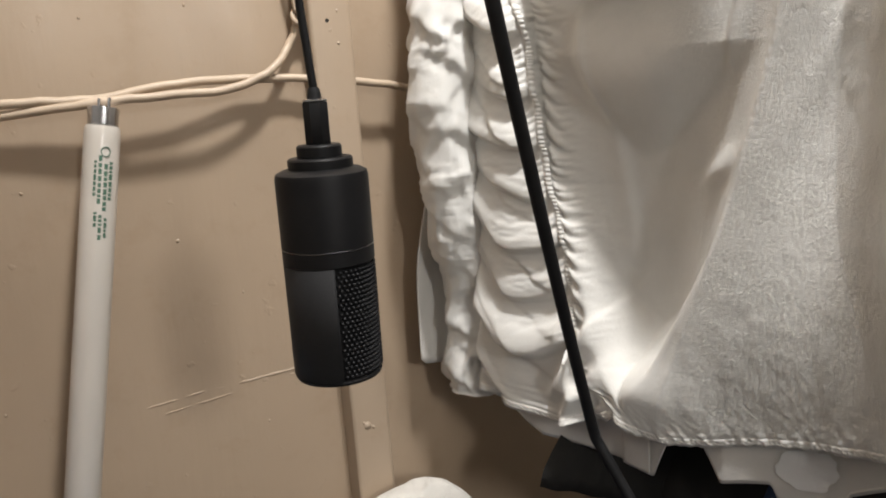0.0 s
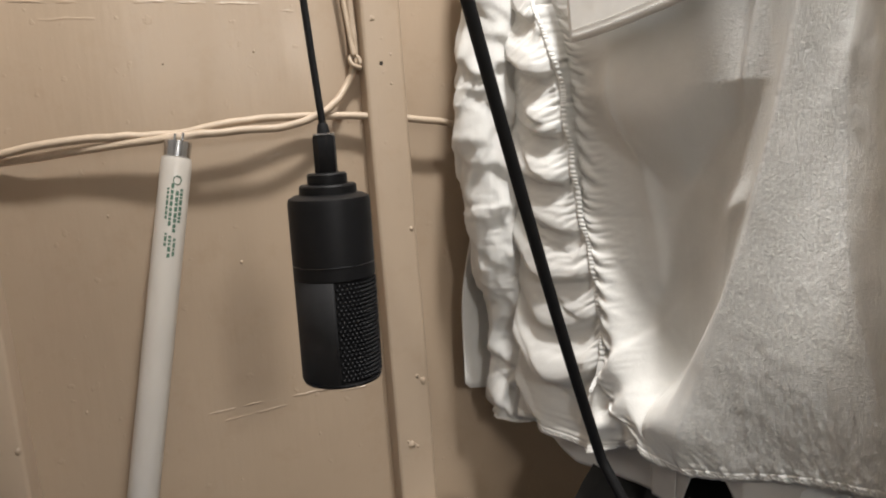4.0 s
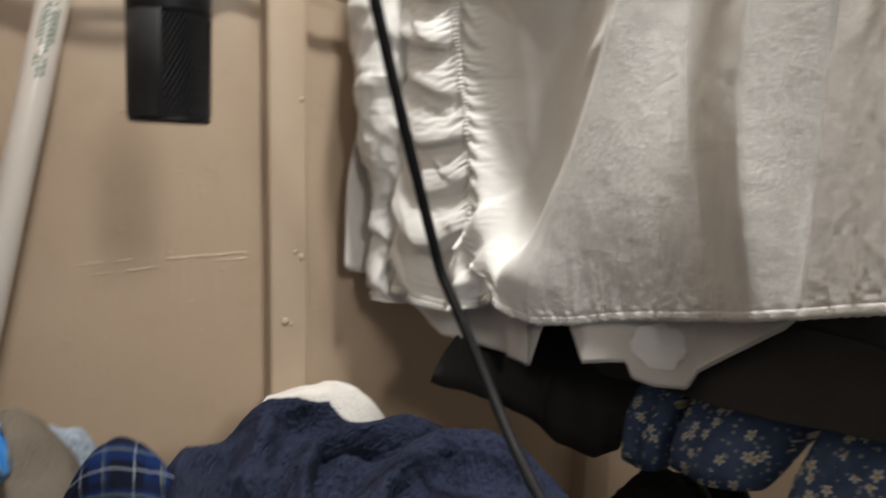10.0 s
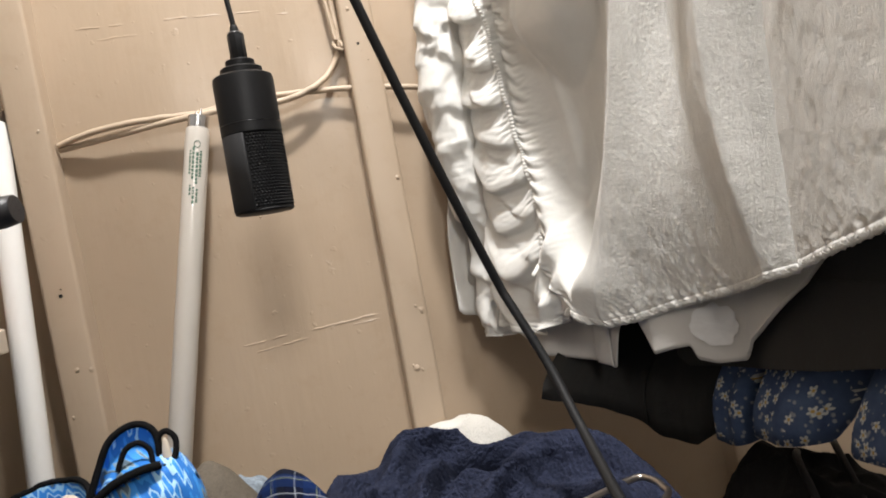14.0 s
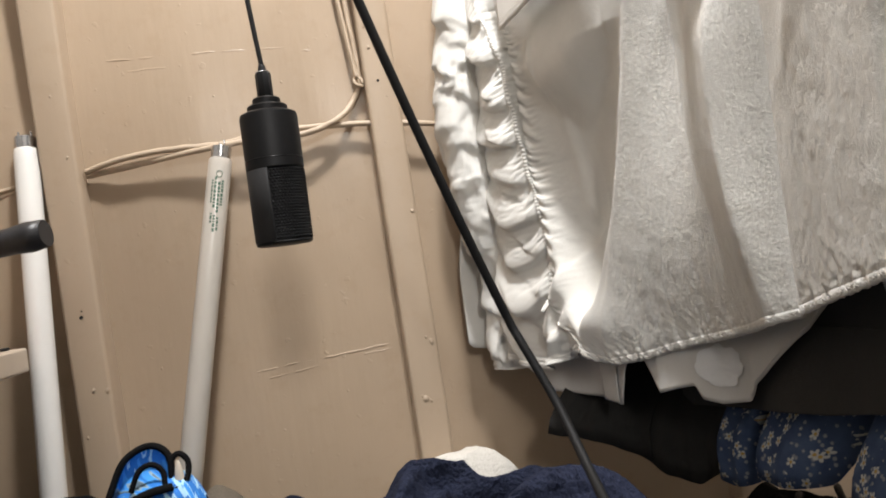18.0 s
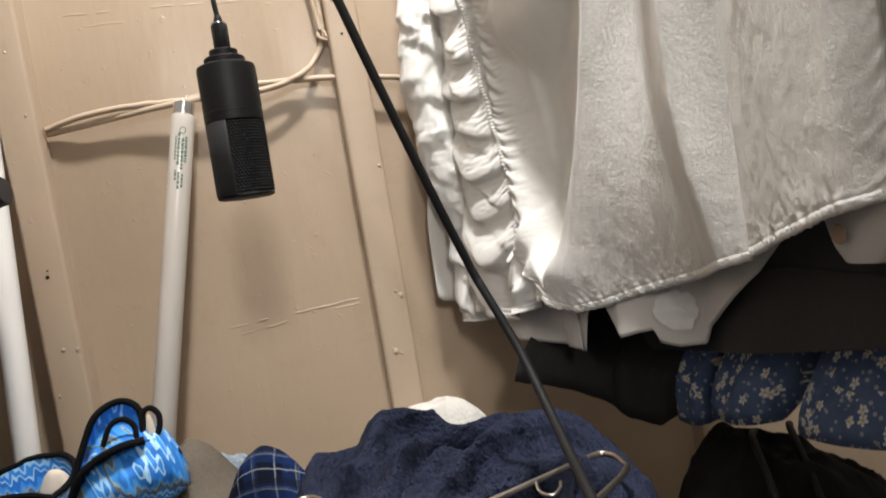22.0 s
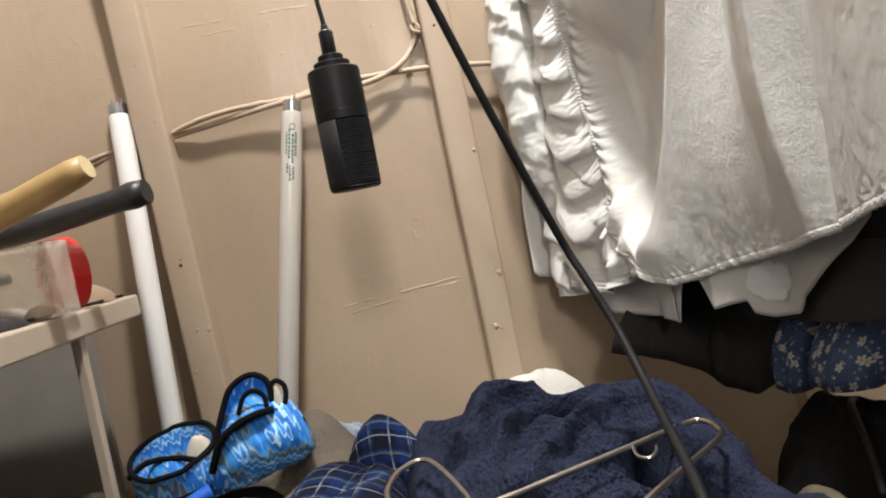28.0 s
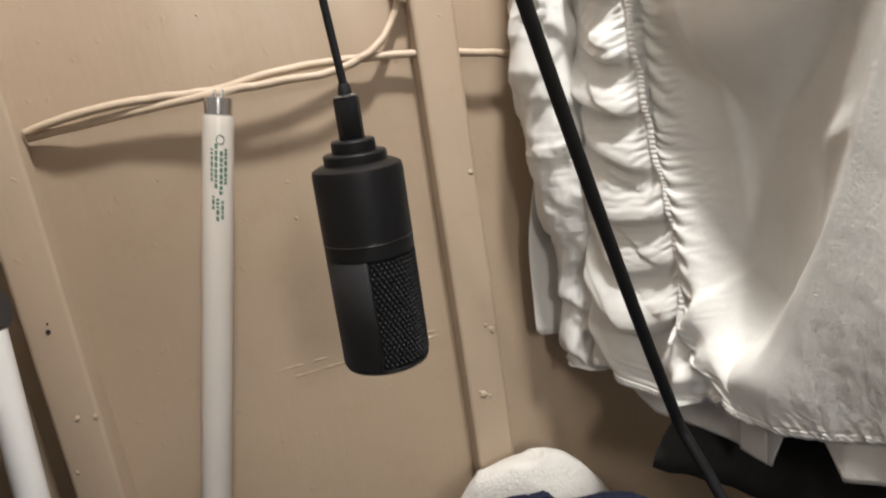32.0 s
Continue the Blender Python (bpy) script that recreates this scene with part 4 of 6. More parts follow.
def white_shirt():
    base = new("white_shirt")
    tagged(base, "wrinkled white cotton shirt with gathered side seam, hung up", "shirt", "hanging clothes")
    # columns follow the seam, rows follow the hem
    cols, rows, cs = 262, 228, 52
    w = np.linspace(0, 1, rows)[:, None]
    c = np.arange(cols)[None, :]
    z0 = 1.045 + (1.60 - 1.045) * w
    ys = seam_y(z0)
    Y = np.where(c <= cs, -0.046 + (ys + 0.046) * c / cs, ys + (-0.574 - ys) * (c - cs) / (cols - 1 - cs))
    Z = HEM(Y) + (1.60 - HEM(Y)) * w
    d = Y - seam_y(Z)
    X = shirt_face(Y, Z)
    P = np.stack([X, Y + 0 * X, Z + 0 * X], 2)
    # crescents between the edge and the seam give the buckling its start
    wz = Z + 0.034 * fbm(Y * 9 + 7, Z * 9, 41, 3)
    ph = (wz - 9.0 * (Y + 0.105) ** 2 - 0.45 * (Y + 0.11)) / 0.047
    left = step(0.0, 0.012, d) * step(-0.055, -0.075, Y)
    P[..., 0] -= 0.0115 * left * swag(ph) * step(1.48, 1.40, Z) * (0.10 + 0.90 * clamp01(0.5 + 0.9 * vnoise(np.floor(ph) * 3.3, Y * 16, 6)))
    live = step(1.47, 1.40, Z)
    more_v = live * (0.13 * bell(d, 0.0, 0.010) + 0.042 * np.where(d > 0, step(0.09, 0.03, d), 0) + 0.05 * np.where(d <= 0, np.exp(d / 0.020), 0))
    far = step(-0.02, -0.10, d)
    more_v = more_v + 0.02 * far * bell(Z, HEM(Y), 0.012)
    more_u = 0.012 + 0.020 * far * step(1.40, 1.15, Z) + 0.02 * bell(Z, HEM(Y), 0.008) * far
    hold = np.full(P.shape, 0.012)
    hold[..., 0] = 0.010 + 0.02 * far
    hold[..., 1] = 0.03
    pin = np.exp(-(np.abs(c - cs) / 1.2) ** 2) + 0 * d
    hold += 0.35 * pin[..., None]
    hold[0:4, :, 0] += 0.25
    hold[0] += 0.06
    hold[-1] += 0.4
    hold[:, -1] += 0.1
    P = drape(P, more_u, more_v, np.minimum(hold, 0.8), 190, 0.00006, stiff=(0.12, 0.22, 0.06), seed=4)
    for k in range(4):
        P[k, :, 0] = P[4, :, 0] + (P[4, :, 0] - P[9, :, 0]) * 0.16 * (4 - k) + 0.0002 * (4 - k)
    # the thread pulls the hem into slanting puckers that die out upwards
    cc = np.arange(cols)
    for k in range(16):
        slant = cc * 1.55 + 0.35 * k + 2.6 * vnoise(cc * 0.11, 0.5 + 0 * cc, 77)
        size = 0.0006 * math.exp(-abs(k - 2) / 3.0) * (0.45 + 0.55 * np.abs(vnoise(cc * 0.07 + 3, 0.2 + 0 * cc, 78)) * 2)
        P[k, :, 0] += size * (np.sin(slant) + 0.5 * vnoise(cc * 0.8, k * 0.3 + 0 * cc, 79)) * (cc > cs)
    P[0, :, 2] += 0.0004 * np.sin(cc * 1.55 + 1.0) * (cc > cs)
    # sharp crescents left of the seam and short puckers along it, on twice the rows
    Q = np.empty((2 * rows - 1, cols, 3))
    Q[::2] = P
    Q[1::2] = (P[:-1] + P[1:]) / 2
    Q[3:-3:2] = (9 * (P[1:-2] + P[2:-1]) - P[:-3] - P[3:]) / 16
    yq, zq = Q[..., 1].copy(), Q[..., 2].copy()
    dq = yq - seam_y(zq)
    near = np.abs(dq)
    bend = 0.020 * fbm(yq * 13 + 3, zq * 13, 43, 3)
    ph = (zq + bend - 5.0 * (yq + 0.112) ** 2 - 0.75 * (yq + 0.11)) / 0.044
    row_size = 0.10 + 0.90 * np.abs(vnoise(np.floor(ph) * 2.7 + 0.3, yq * 22, 16))
    body = step(0.002, 0.016, dq) * step(-0.056, -0.078, yq) * step(1.50, 1.42, zq) * step(1.050, 1.085, zq)
    fold = 0.0040 * body * row_size * (swag(ph) - 0.4)
    ph = (zq + 0.55 * near + 0.35 * bend) / 0.0125
    row_size = 0.15 + 0.85 * np.abs(vnoise(np.floor(ph) * 1.9, 0.7 + np.sign(dq), 17))
    reach = np.where(dq > 0, np.exp(-near / 0.016), np.exp(-near / 0.010)) * step(0.001, 0.004, near)
    fold = fold + 0.0028 * reach * row_size * (swag(ph) - 0.4) * step(1.43, 1.40, zq) * step(1.07, 1.09, zq)
    Q[..., 0] -= fold
    Q[..., 2] -= 0.5 * fold
    grid("front_panel", Q[..., 0], Q[..., 1], Q[..., 2], M_SHIRT, base, thick=0.0007)
    # hem fold, a doubled strip along the lower edge
    H = P[0:4, 3:-3].copy()
    H[..., 0] -= 0.0004
    H[0, :, 2] -= 0.0004
    hem = grid("hem", H[..., 0], H[..., 1], H[..., 2], M_SHIRT, base, "stitched hem", thick=0.0003)
    k = 0
    for a in range(10, cols - 14, 2):
        p, q = P[2, a], P[1, a + 1]
        n = np.array([-0.0014, 0, 0])
        tube("stitch", [p + n, (p + q) / 2 + n * 1.25, q + n], 0.00022, M_THREAD, hem, sides=4)
    # gathered seam tape: a ladder of fine ribs
    r1 = int(np.argmin(np.abs(P[:, cs, 2] - 1.425)))
    r0 = int(np.argmin(np.abs(P[:, cs, 2] - 1.100)))
    f = np.linspace(r0, r1, 760)
    idx = np.arange(rows)
    t = np.linspace(-1, 1, 9)
    line = np.stack([np.interp(f, idx, P[:, cs, k]) for k in range(3)], 1)
    near = np.min([np.interp(f, idx, P[:, cs + k, 0]) for k in (-2, -1, 0, 1, 2)], 0)
    near = np.min([np.roll(near, k) for k in range(-14, 15, 2)], 0)
    near = np.convolve(np.pad(near, 14, mode="edge"), np.ones(29) / 29, "valid") + 0.0008
    F, T = np.meshgrid(f, t, indexing="ij")
    zs = line[:, 2][:, None] + 0 * T + 0.0012 * T
    ends = np.minimum(1, np.minimum(np.arange(760), np.arange(759, -1, -1)) / 60.0)[:, None]
    rib = np.abs(np.sin(zs * math.pi / 0.0036 + 3.5 * vnoise(zs * 90, T * 0, 3)))
    xs = near[:, None] + 0.0011 - 0.0004 * rib * (1 - T ** 2) ** 0.5 + 0.0030 * T ** 2
    ysm = line[:, 1][:, None] + 0.0042 * T * (0.80 + 0.25 * rib) * ends
    grid("gathered_seam", xs, ysm, zs, M_SHIRT, base, "ruched seam tape")
    # pocket flap with a stitched edge
    U, V = np.meshgrid(np.linspace(0, 1, 46), np.linspace(0, 1, 26))

    def flap(U, V):
        Yf = -0.162 - 0.150 * U + 0.03 * V * (1 - U)
        edge = 1.381 + 0.022 * U ** 1.5
        Zf = edge + (1.50 - edge) * V
        Xf = np.minimum(shirt_face(Yf, Zf), 0.113 + 0.030 * U) - 0.0045 - 0.0065 * (1 - V) ** 2 + 0.0010 * fbm(Yf * 30, Zf * 30, 4)
        return Xf, Yf, Zf
    Xf, Yf, Zf = flap(U, V)
    flap_ob = grid("pocket_flap", Xf, Yf, Zf, M_SHIRT, base, "flap with stitched edge", thick=0.0012)
    for row in (0.045, 0.085):
        for k in range(44):
            p, q = [np.array([float(v) for v in flap(np.array((k + o) / 44), np.array(row))]) for o in (0.15, 0.75)]
            p[0], q[0] = p[0] - 0.0009, q[0] - 0.0009
            tube("stitch", [p, (p + q) / 2 + np.array([-0.0003, 0, 0]), q], 0.00026, M_THREAD, flap_ob, sides=4)
    # the sleeve hangs beside the body
    zz = np.linspace(1.028, 1.60, 190)
    a = np.linspace(0, 2 * math.pi, 84, endpoint=False)
    A, Zs = np.meshgrid(a, zz)
    xc = np.interp(Zs, (1.03, 1.06, 1.125, 1.164, 1.20, 1.242, 1.314, 1.378, 1.441, 1.60), (0.104, 0.104, 0.108, 0.101, 0.094, 0.084, 0.082, 0.087, 0.098, 0.125))
    rad = np.interp(Zs, (1.03, 1.10, 1.20, 1.30, 1.40, 1.60), (0.022, 0.024, 0.029, 0.031, 0.031, 0.046)) + 0.004 * fbm(np.cos(A) * 1.5, Zs * 8 + np.sin(A) * 1.5, 9, 2)
    S = np.stack([xc + rad * np.cos(A), -0.046 + rad * np.sin(A) * 0.95 + 0.010 * step(1.3, 1.05, Zs), Zs], 2)
    ph = (Zs + 0.030 * np.sin(A + Zs * 20) + 0.02 * fbm(np.cos(A), Zs * 9 + np.sin(A), 3, 3)) / 0.085
    S[..., 0] += 0.0045 * swag(ph) * np.cos(A)
    S[..., 1] += 0.004 * swag(ph + 0.3) * np.sin(A)
    knots = 0.11 * (bell(Zs, 1.255, 0.016) + bell(Zs, 1.365, 0.014) + 0.8 * bell(Zs, 1.185, 0.012) + 0.6 * bell(Zs, 1.10, 0.016)) * (0.4 + 0.6 * bell(np.cos(A), -0.6, 0.5))
    hs = np.full(S.shape, 0.012)
    hs[0] += 0.2
    hs[-1] += 0.5
    S = drape(S, 0.004 + 0 * A, 0.010 + knots, hs, 170, 0.00006, True, (0.10, 0.16, 0.05), 0.0015, 8)
    # sharp crumples where the sleeve bends
    z2, a2 = S[..., 2], A
    amount = np.maximum.reduce([bell(z2, c, w) for c, w in ((1.372, 0.030), (1.262, 0.034), (1.190, 0.026), (1.120, 0.034), (1.065, 0.020))])
    ridge = 1 - np.abs(fbm(np.cos(a2) * 2.2 + z2 * 7, z2 * 24 + np.sin(a2) * 1.6, 61, 2)) * 2.2
    ridge = 0.0055 * amount * (np.maximum(ridge, 0) ** 1.5 - 0.35) + 0.0022 * (swag((z2 + 0.02 * np.sin(a2 * 2 + 20 * z2)) / 0.052) - 0.4)
    S[..., 0] += ridge * np.cos(a2)
    S[..., 1] += ridge * np.sin(a2)
    S[..., 1] = np.minimum(S[..., 1], 0.020)
    grid("sleeve", S[..., 0], S[..., 1], S[..., 2], M_SHIRT, base, "crumpled long sleeve", closed=True)


white_shirt()


def second_shirt():
    base = new("white_under_shirt")
    tagged(base, "plain white shirt with split hem hanging behind the gathered shirt", "shirt", "hanging clothes")
    # piece nearest the wall, down to a squared corner
    y = np.linspace(0.0, -0.250, 90)
    w = np.linspace(0, 1, 60)
    Y, W = np.meshgrid(y, w)
    low = np.interp(-Y, (0, 0.028, 0.06, 0.081, 0.13, 0.179, 0.218, 0.231, 0.236, 0.250), (1.036, 1.034, 1.035, 1.031, 1.011, 1.010, 1.012, 1.008, 1.010, 1.048))
    Z = low + (1.50 - low) * W ** 1.2
    plan = np.interp(-Y, (0, 0.03, 0.06, 0.081, 0.13, 0.179, 0.231), (0.084, 0.086, 0.094, 0.102, 0.119, 0.136, 0.151))
    X = plan + 0.060 * step(1.04, 1.15, Z) + 0.003 * np.sin(Y * 60) + 0.003 * fbm(Y * 20, Z * 10, 3)
    grid("front_panel", X, Y, Z, M_SHIRT2, base, thick=0.001)
    y = np.linspace(-0.207, -0.2335, 12)
    Yp, Wp = np.meshgrid(y, np.linspace(0, 1, 14))
    Zp = 1.0105 + 0.036 * Wp
    Xp = np.interp(-Yp, (0.179, 0.231), (0.136, 0.151)) + 0.060 * step(1.04, 1.15, Zp) + 0.003 * np.sin(Yp * 60) + 0.003 * fbm(Yp * 20, Zp * 10, 3) - 0.0025
    grid("placket", Xp, Yp, Zp, M_SHIRT2, base, "doubled button strip", thick=0.0012)
    # far piece with its curved tail
    y = np.linspace(-0.272, -0.436, 110)
    Y, W = np.meshgrid(y, w)
    low = np.interp(-Y, (0.272, 0.292, 0.308, 0.321, 0.325, 0.338, 0.357, 0.364, 0.406, 0.426, 0.436), (1.058, 1.027, 1.032, 1.035, 1.024, 1.021, 1.024, 1.038, 1.067, 1.083, 1.100))
    Z = low + (1.50 - low) * W ** 1.2

    def tail_x(Y, Z):
        return np.interp(-Y, (0.272, 0.292, 0.321, 0.341, 0.36, 0.436), (0.152, 0.157, 0.177, 0.190, 0.199, 0.202)) + 0.022 * step(1.06, 1.13, Z) + 0.002 * np.sin((Y + 0.30) * 70) + 0.002 * fbm(Y * 20, Z * 10, 9)
    X = tail_x(Y, Z)
    tail = grid("tail", X, Y, Z, M_SHIRT2, base, thick=0.001)
    # stitched band along the tail's outer curve
    sy = np.linspace(-0.358, -0.434, 40)
    sz = np.interp(-sy, (0.357, 0.364, 0.406, 0.426, 0.436), (1.027, 1.041, 1.070, 1.086, 1.103))
    tube("edge_fold", np.stack([tail_x(sy, sz) - 0.0006, sy, sz], 1), 0.0011, M_SHIRT2, tail, "rolled edge", 6)
    # pale disc of cloth standing in for a spot of lamplight
    a = np.linspace(0, 2 * math.pi, 60, endpoint=False)
    A, Rr = np.meshgrid(a, np.linspace(0, 1, 10))
    out = 0.0165 * (1 + 0.18 * fbm(np.cos(A) * 1.7 + 3, np.sin(A) * 1.7, 6) + 0.10 * vnoise(A * 3.2, A * 0, 8))
    Yp, Zp = -0.3405 + Rr * out * np.cos(A), 1.051 + Rr * out * np.sin(A) * 0.98
    Xp = tail_x(Yp, Zp) - 0.0022 - 0.0006 * fbm(Yp * 200, Zp * 200, 2)
    grid("light_spot", Xp, Yp, Zp, M_LIGHT_SPOT, base, "spot of lamplight, laid on as paler cloth", closed=True)
    # back corner that shows beside the sleeve
    x = np.linspace(0.058, 0.160, 50)
    X, W = np.meshgrid(x, w)
    low = np.interp(X, (0.058, 0.064, 0.09, 0.16), (1.058, 1.052, 1.046, 1.030))
    Z = low + (1.50 - low) * W
    shift = 0.030 * step(1.13, 1.30, Z)
    Y = -0.006 + 0.004 * np.sin(X * 90) + 0.002 * fbm(X * 30, Z * 14, 4)
    grid("back_panel", X + shift, Y, Z, M_SHIRT2, base, thick=0.001)


second_shirt()


def hung_sheet(name, path, low, top, mat, label, part_name="panel", fold=0.006, seed=1, n=110, category="clothes", base=None, lean=0.0):
    """A garment side that hangs along a plan line, with its lower edge given along it."""
    if base is None:
        base = new(name)
        tagged(base, label, category, "hanging clothes")
    p = smooth_path([(q[0], q[1], 0) for q in path], n)
    s = np.concatenate([[0], np.cumsum(np.linalg.norm(np.diff(p, axis=0), axis=1))])
    s /= s[-1]
    w = np.linspace(0, 1, 46)
    S, W = np.meshgrid(s, w)
    tan = np.gradient(p, axis=0)
    tan /= np.linalg.norm(tan, axis=1)[:, None]
    nx, ny = -tan[:, 1], tan[:, 0]
    lo = np.interp(S, [a for a, _ in low], [b for _, b in low])
    Z = lo + (top - lo) * W
    f = fold * (np.sin(S * 21 + seed) + 0.8 * fbm(S * 7, Z * 8, seed))
    X = p[:, 0][None, :] + nx[None, :] * f + lean * step(0.970, 1.06, Z)
    Y = p[:, 1][None, :] + ny[None, :] * f
    grid(part_name, X, Y, Z, mat, base, thick=0.0015)
    return base


tr = hung_sheet("black_trousers", [(0.099, -0.147), (0.125, -0.167), (0.158, -0.190), (0.178, -0.214)], [(0, 0.972), (0.4, 0.966), (0.8, 0.953), (1, 0.946)], 1.60, M_BLACK, "black cotton trousers hanging low behind white shirts", "trouser_leg", 0.0012, 2, category="trousers", lean=0.050)
hung_sheet("black_trousers", [(0.172, -0.198), (0.187, -0.232), (0.200, -0.256), (0.210, -0.275), (0.216, -0.300)], [(0, 0.950), (0.3, 0.936), (0.6, 0.933), (0.78, 0.946), (1, 0.990)], 1.60, M_BLACK, "", "trouser_leg", 0.0012, 6, base=tr, lean=0.045)
bl = hung_sheet("black_blouse", [(0.213, -0.235), (0.213, -0.30), (0.214, -0.40), (0.216, -0.50), (0.214, -0.60), (0.200, -0.74)], [(0, 1.000), (0.13, 1.008), (0.21, 1.014), (0.38, 1.025), (0.565, 1.043), (1, 1.085)], 1.60, M_BLACK2, "faded black blouse hanging straight among clothes", "front_panel", 0.003, 5, category="blouse")
hung_sheet("black_blouse", [(0.2105, -0.235), (0.2105, -0.30), (0.2115, -0.40), (0.2135, -0.50), (0.2115, -0.60), (0.1975, -0.74)], [(0, 0.9995), (0.13, 1.0075), (0.21, 1.0135), (0.38, 1.0245), (0.565, 1.0425), (1, 1.0845)], 1.085, M_BLACK2, "", "hem", 0.003, 5, base=bl)
fl = None
for path, low, seed in (([(0.250, -0.284), (0.207, -0.290), (0.203, -0.306), (0.207, -0.322), (0.250, -0.329)], [(0, 0.985), (0.25, 0.952), (0.5, 0.945), (0.75, 0.952), (1, 0.985)], 3),
                        ([(0.250, -0.332), (0.209, -0.341), (0.204, -0.370), (0.209, -0.402), (0.252, -0.414)], [(0, 0.995), (0.22, 0.960), (0.5, 0.963), (0.8, 0.972), (1, 1.005)], 6),
                        ([(0.256, -0.426), (0.212, -0.437), (0.207, -0.50), (0.226, -0.64)], [(0, 1.010), (0.12, 0.978), (0.2, 0.971), (0.45, 0.980), (1, 1.005)], 9)):
    fl = hung_sheet("floral_dress", path, low, 1.45, M_FLORAL, "blue flower-print dress showing under the black top", "skirt_pleat", 0.002, seed, 60, "dress", fl, 0.045)


def cuff():
    base = new("grey_white_shirt_cuff")
    tagged(base, "pale shirt sleeve with buttoned cuff among hanging clothes", "shirt sleeve", "hanging clothes")
    z = np.linspace(1.096, 1.58, 60)
    a = np.linspace(0, 2 * math.pi, 48, endpoint=False)
    A, Z = np.meshgrid(a, z)
    end = clamp01((Z - 1.096) / 0.03)
    r = 0.013 + 0.012 * np.sqrt(end)
    X = 0.192 + 0.45 * r * np.cos(A) + 0.002 * fbm(A, Z * 30, 2)
    Y = -0.538 + 1.05 * r * np.sin(A) - 0.05 * (Z - 1.1)
    cuff_ob = grid("sleeve", X, Y, Z, M_SHIRT2, base, closed=True)
    ob = lathe("button", [(0.0, 0.0), (0.0050, 0.0), (0.0056, 0.0008), (0.0050, 0.0016), (0.0, 0.0012)], M_CARD, cuff_ob, "dark brown button", 20)
    ob.matrix_local = pose(0.1782, -0.538, 1.113, 0, -90, 0)


cuff()
rod = tube("closet_rod", [(0.115, -0.34, 1.70), (0.6, -0.34, 1.70), (RIGHT_X - 0.001, -0.34, 1.70)], 0.016, M_WOOD, sides=20)
tagged(rod, "wooden closet rod that carries the clothes", "rod", kind="structure")


# ---- the heap below ----
def rolls(x, y, folds):
    """Soft rolled folds of thick cloth: (x, y, turn, half width, half length, height) each, with a sunk crease beside it."""
    z = 0.0 * x
    for cx, cy, ang, wide, length, amp in folds:
        c, s = math.cos(radians(ang)), math.sin(radians(ang))
        along, off = (x - cx) * c + (y - cy) * s, -(x - cx) * s + (y - cy) * c
        z = z + np.exp(-(along / length) ** 2) * (amp * np.exp(-(off / (1.25 * wide)) ** 2) - 0.6 * amp * np.exp(-((off - 1.8 * wide) / (0.6 * wide)) ** 2))
    return z


BLANKET_FOLDS = ((-0.309, -0.275, 13, 0.020, 0.070, 0.026), (-0.303, -0.362, 13, 0.026, 0.080, 0.030), (-0.47, -0.15, 65, 0.030, 0.07, 0.034), (-0.222, -0.100, 75, 0.030, 0.06, 0.028),
                 (-0.245, -0.215, 50, 0.016, 0.06, 0.022), (-0.43, -0.355, -22, 0.024, 0.08, 0.026), (-0.435, -0.235, 30, 0.030, 0.05, 0.034), (-0.50, -0.28, 30, 0.025, 0.07, 0.024), (-0.36, -0.430, 8, 0.018, 0.09, 0.020))


def heap_height(x, y):
    """Top of the grey blanket heap."""
    x, y = np.asarray(x, float), np.asarray(y, float)
    wx, wy = x + 0.014 * fbm(x * 10, y * 10, 3, 2), y + 0.014 * fbm(x * 10 + 4, y * 10, 5, 2)
    z = 0.898 + 0.012 * fbm(x * 6 + 2, y * 6, 3) + 0.004 * fbm(x * 22, y * 22, 6)
    z = z + 1.3 * rolls(wx, wy, BLANKET_FOLDS)
    z = z - 0.030 * step(-0.345, -0.40, y) * step(-0.375, -0.345, x) * step(-0.19, -0.23, x)
    z = np.minimum(z, 0.880 + 0.25 * np.maximum(np.sqrt(((x + 0.355) / 0.105) ** 2 + ((y + 0.175) / 0.075) ** 2) - 1, 0))
    z = z + 0.045 * np.exp(-(((x + 0.250) / 0.045) ** 2 + ((y + 0.085) / 0.060) ** 2))
    z = z - 0.05 * step(0.15, 0.19, x)
    z = z - 0.10 * step(0.07, 0.13, x) * step(-0.24, -0.17, y)
    z = z - 0.040 * step(-0.195, -0.165, x) * step(0.005, -0.03, y)
    z = z - 0.50 * step(-0.44, -0.86, y) ** 1.2 - 0.06 * step(0.26, 0.50, x) - 0.02 * step(-0.10, 0.0, y)
    return z


def blanket():
    x = np.linspace(-0.80, 0.62, 330)
    y = np.linspace(0.015, -0.74, 240)
    X, Y = np.meshgrid(x, y)
    Z = heap_height(X, Y) + 0.0014 * fbm(X * 160, Y * 160, 15, 2)
    rim = np.maximum(step(0.035, 0.0, X + 0.80), np.maximum(step(0.04, 0.0, 0.62 - X), step(0.04, 0.0, Y + 0.74)))
    rim = np.maximum(rim, step(0.02, 0.0, 0.015 - Y))
    Z = Z * (1 - rim) + 0.002 * rim
    ob = grid("grey_blanket", X, Y, Z, M_GREYFLEECE)
    tagged(ob, "heaped taupe-grey plush blanket reaching down to the floor", "blanket")


blanket()


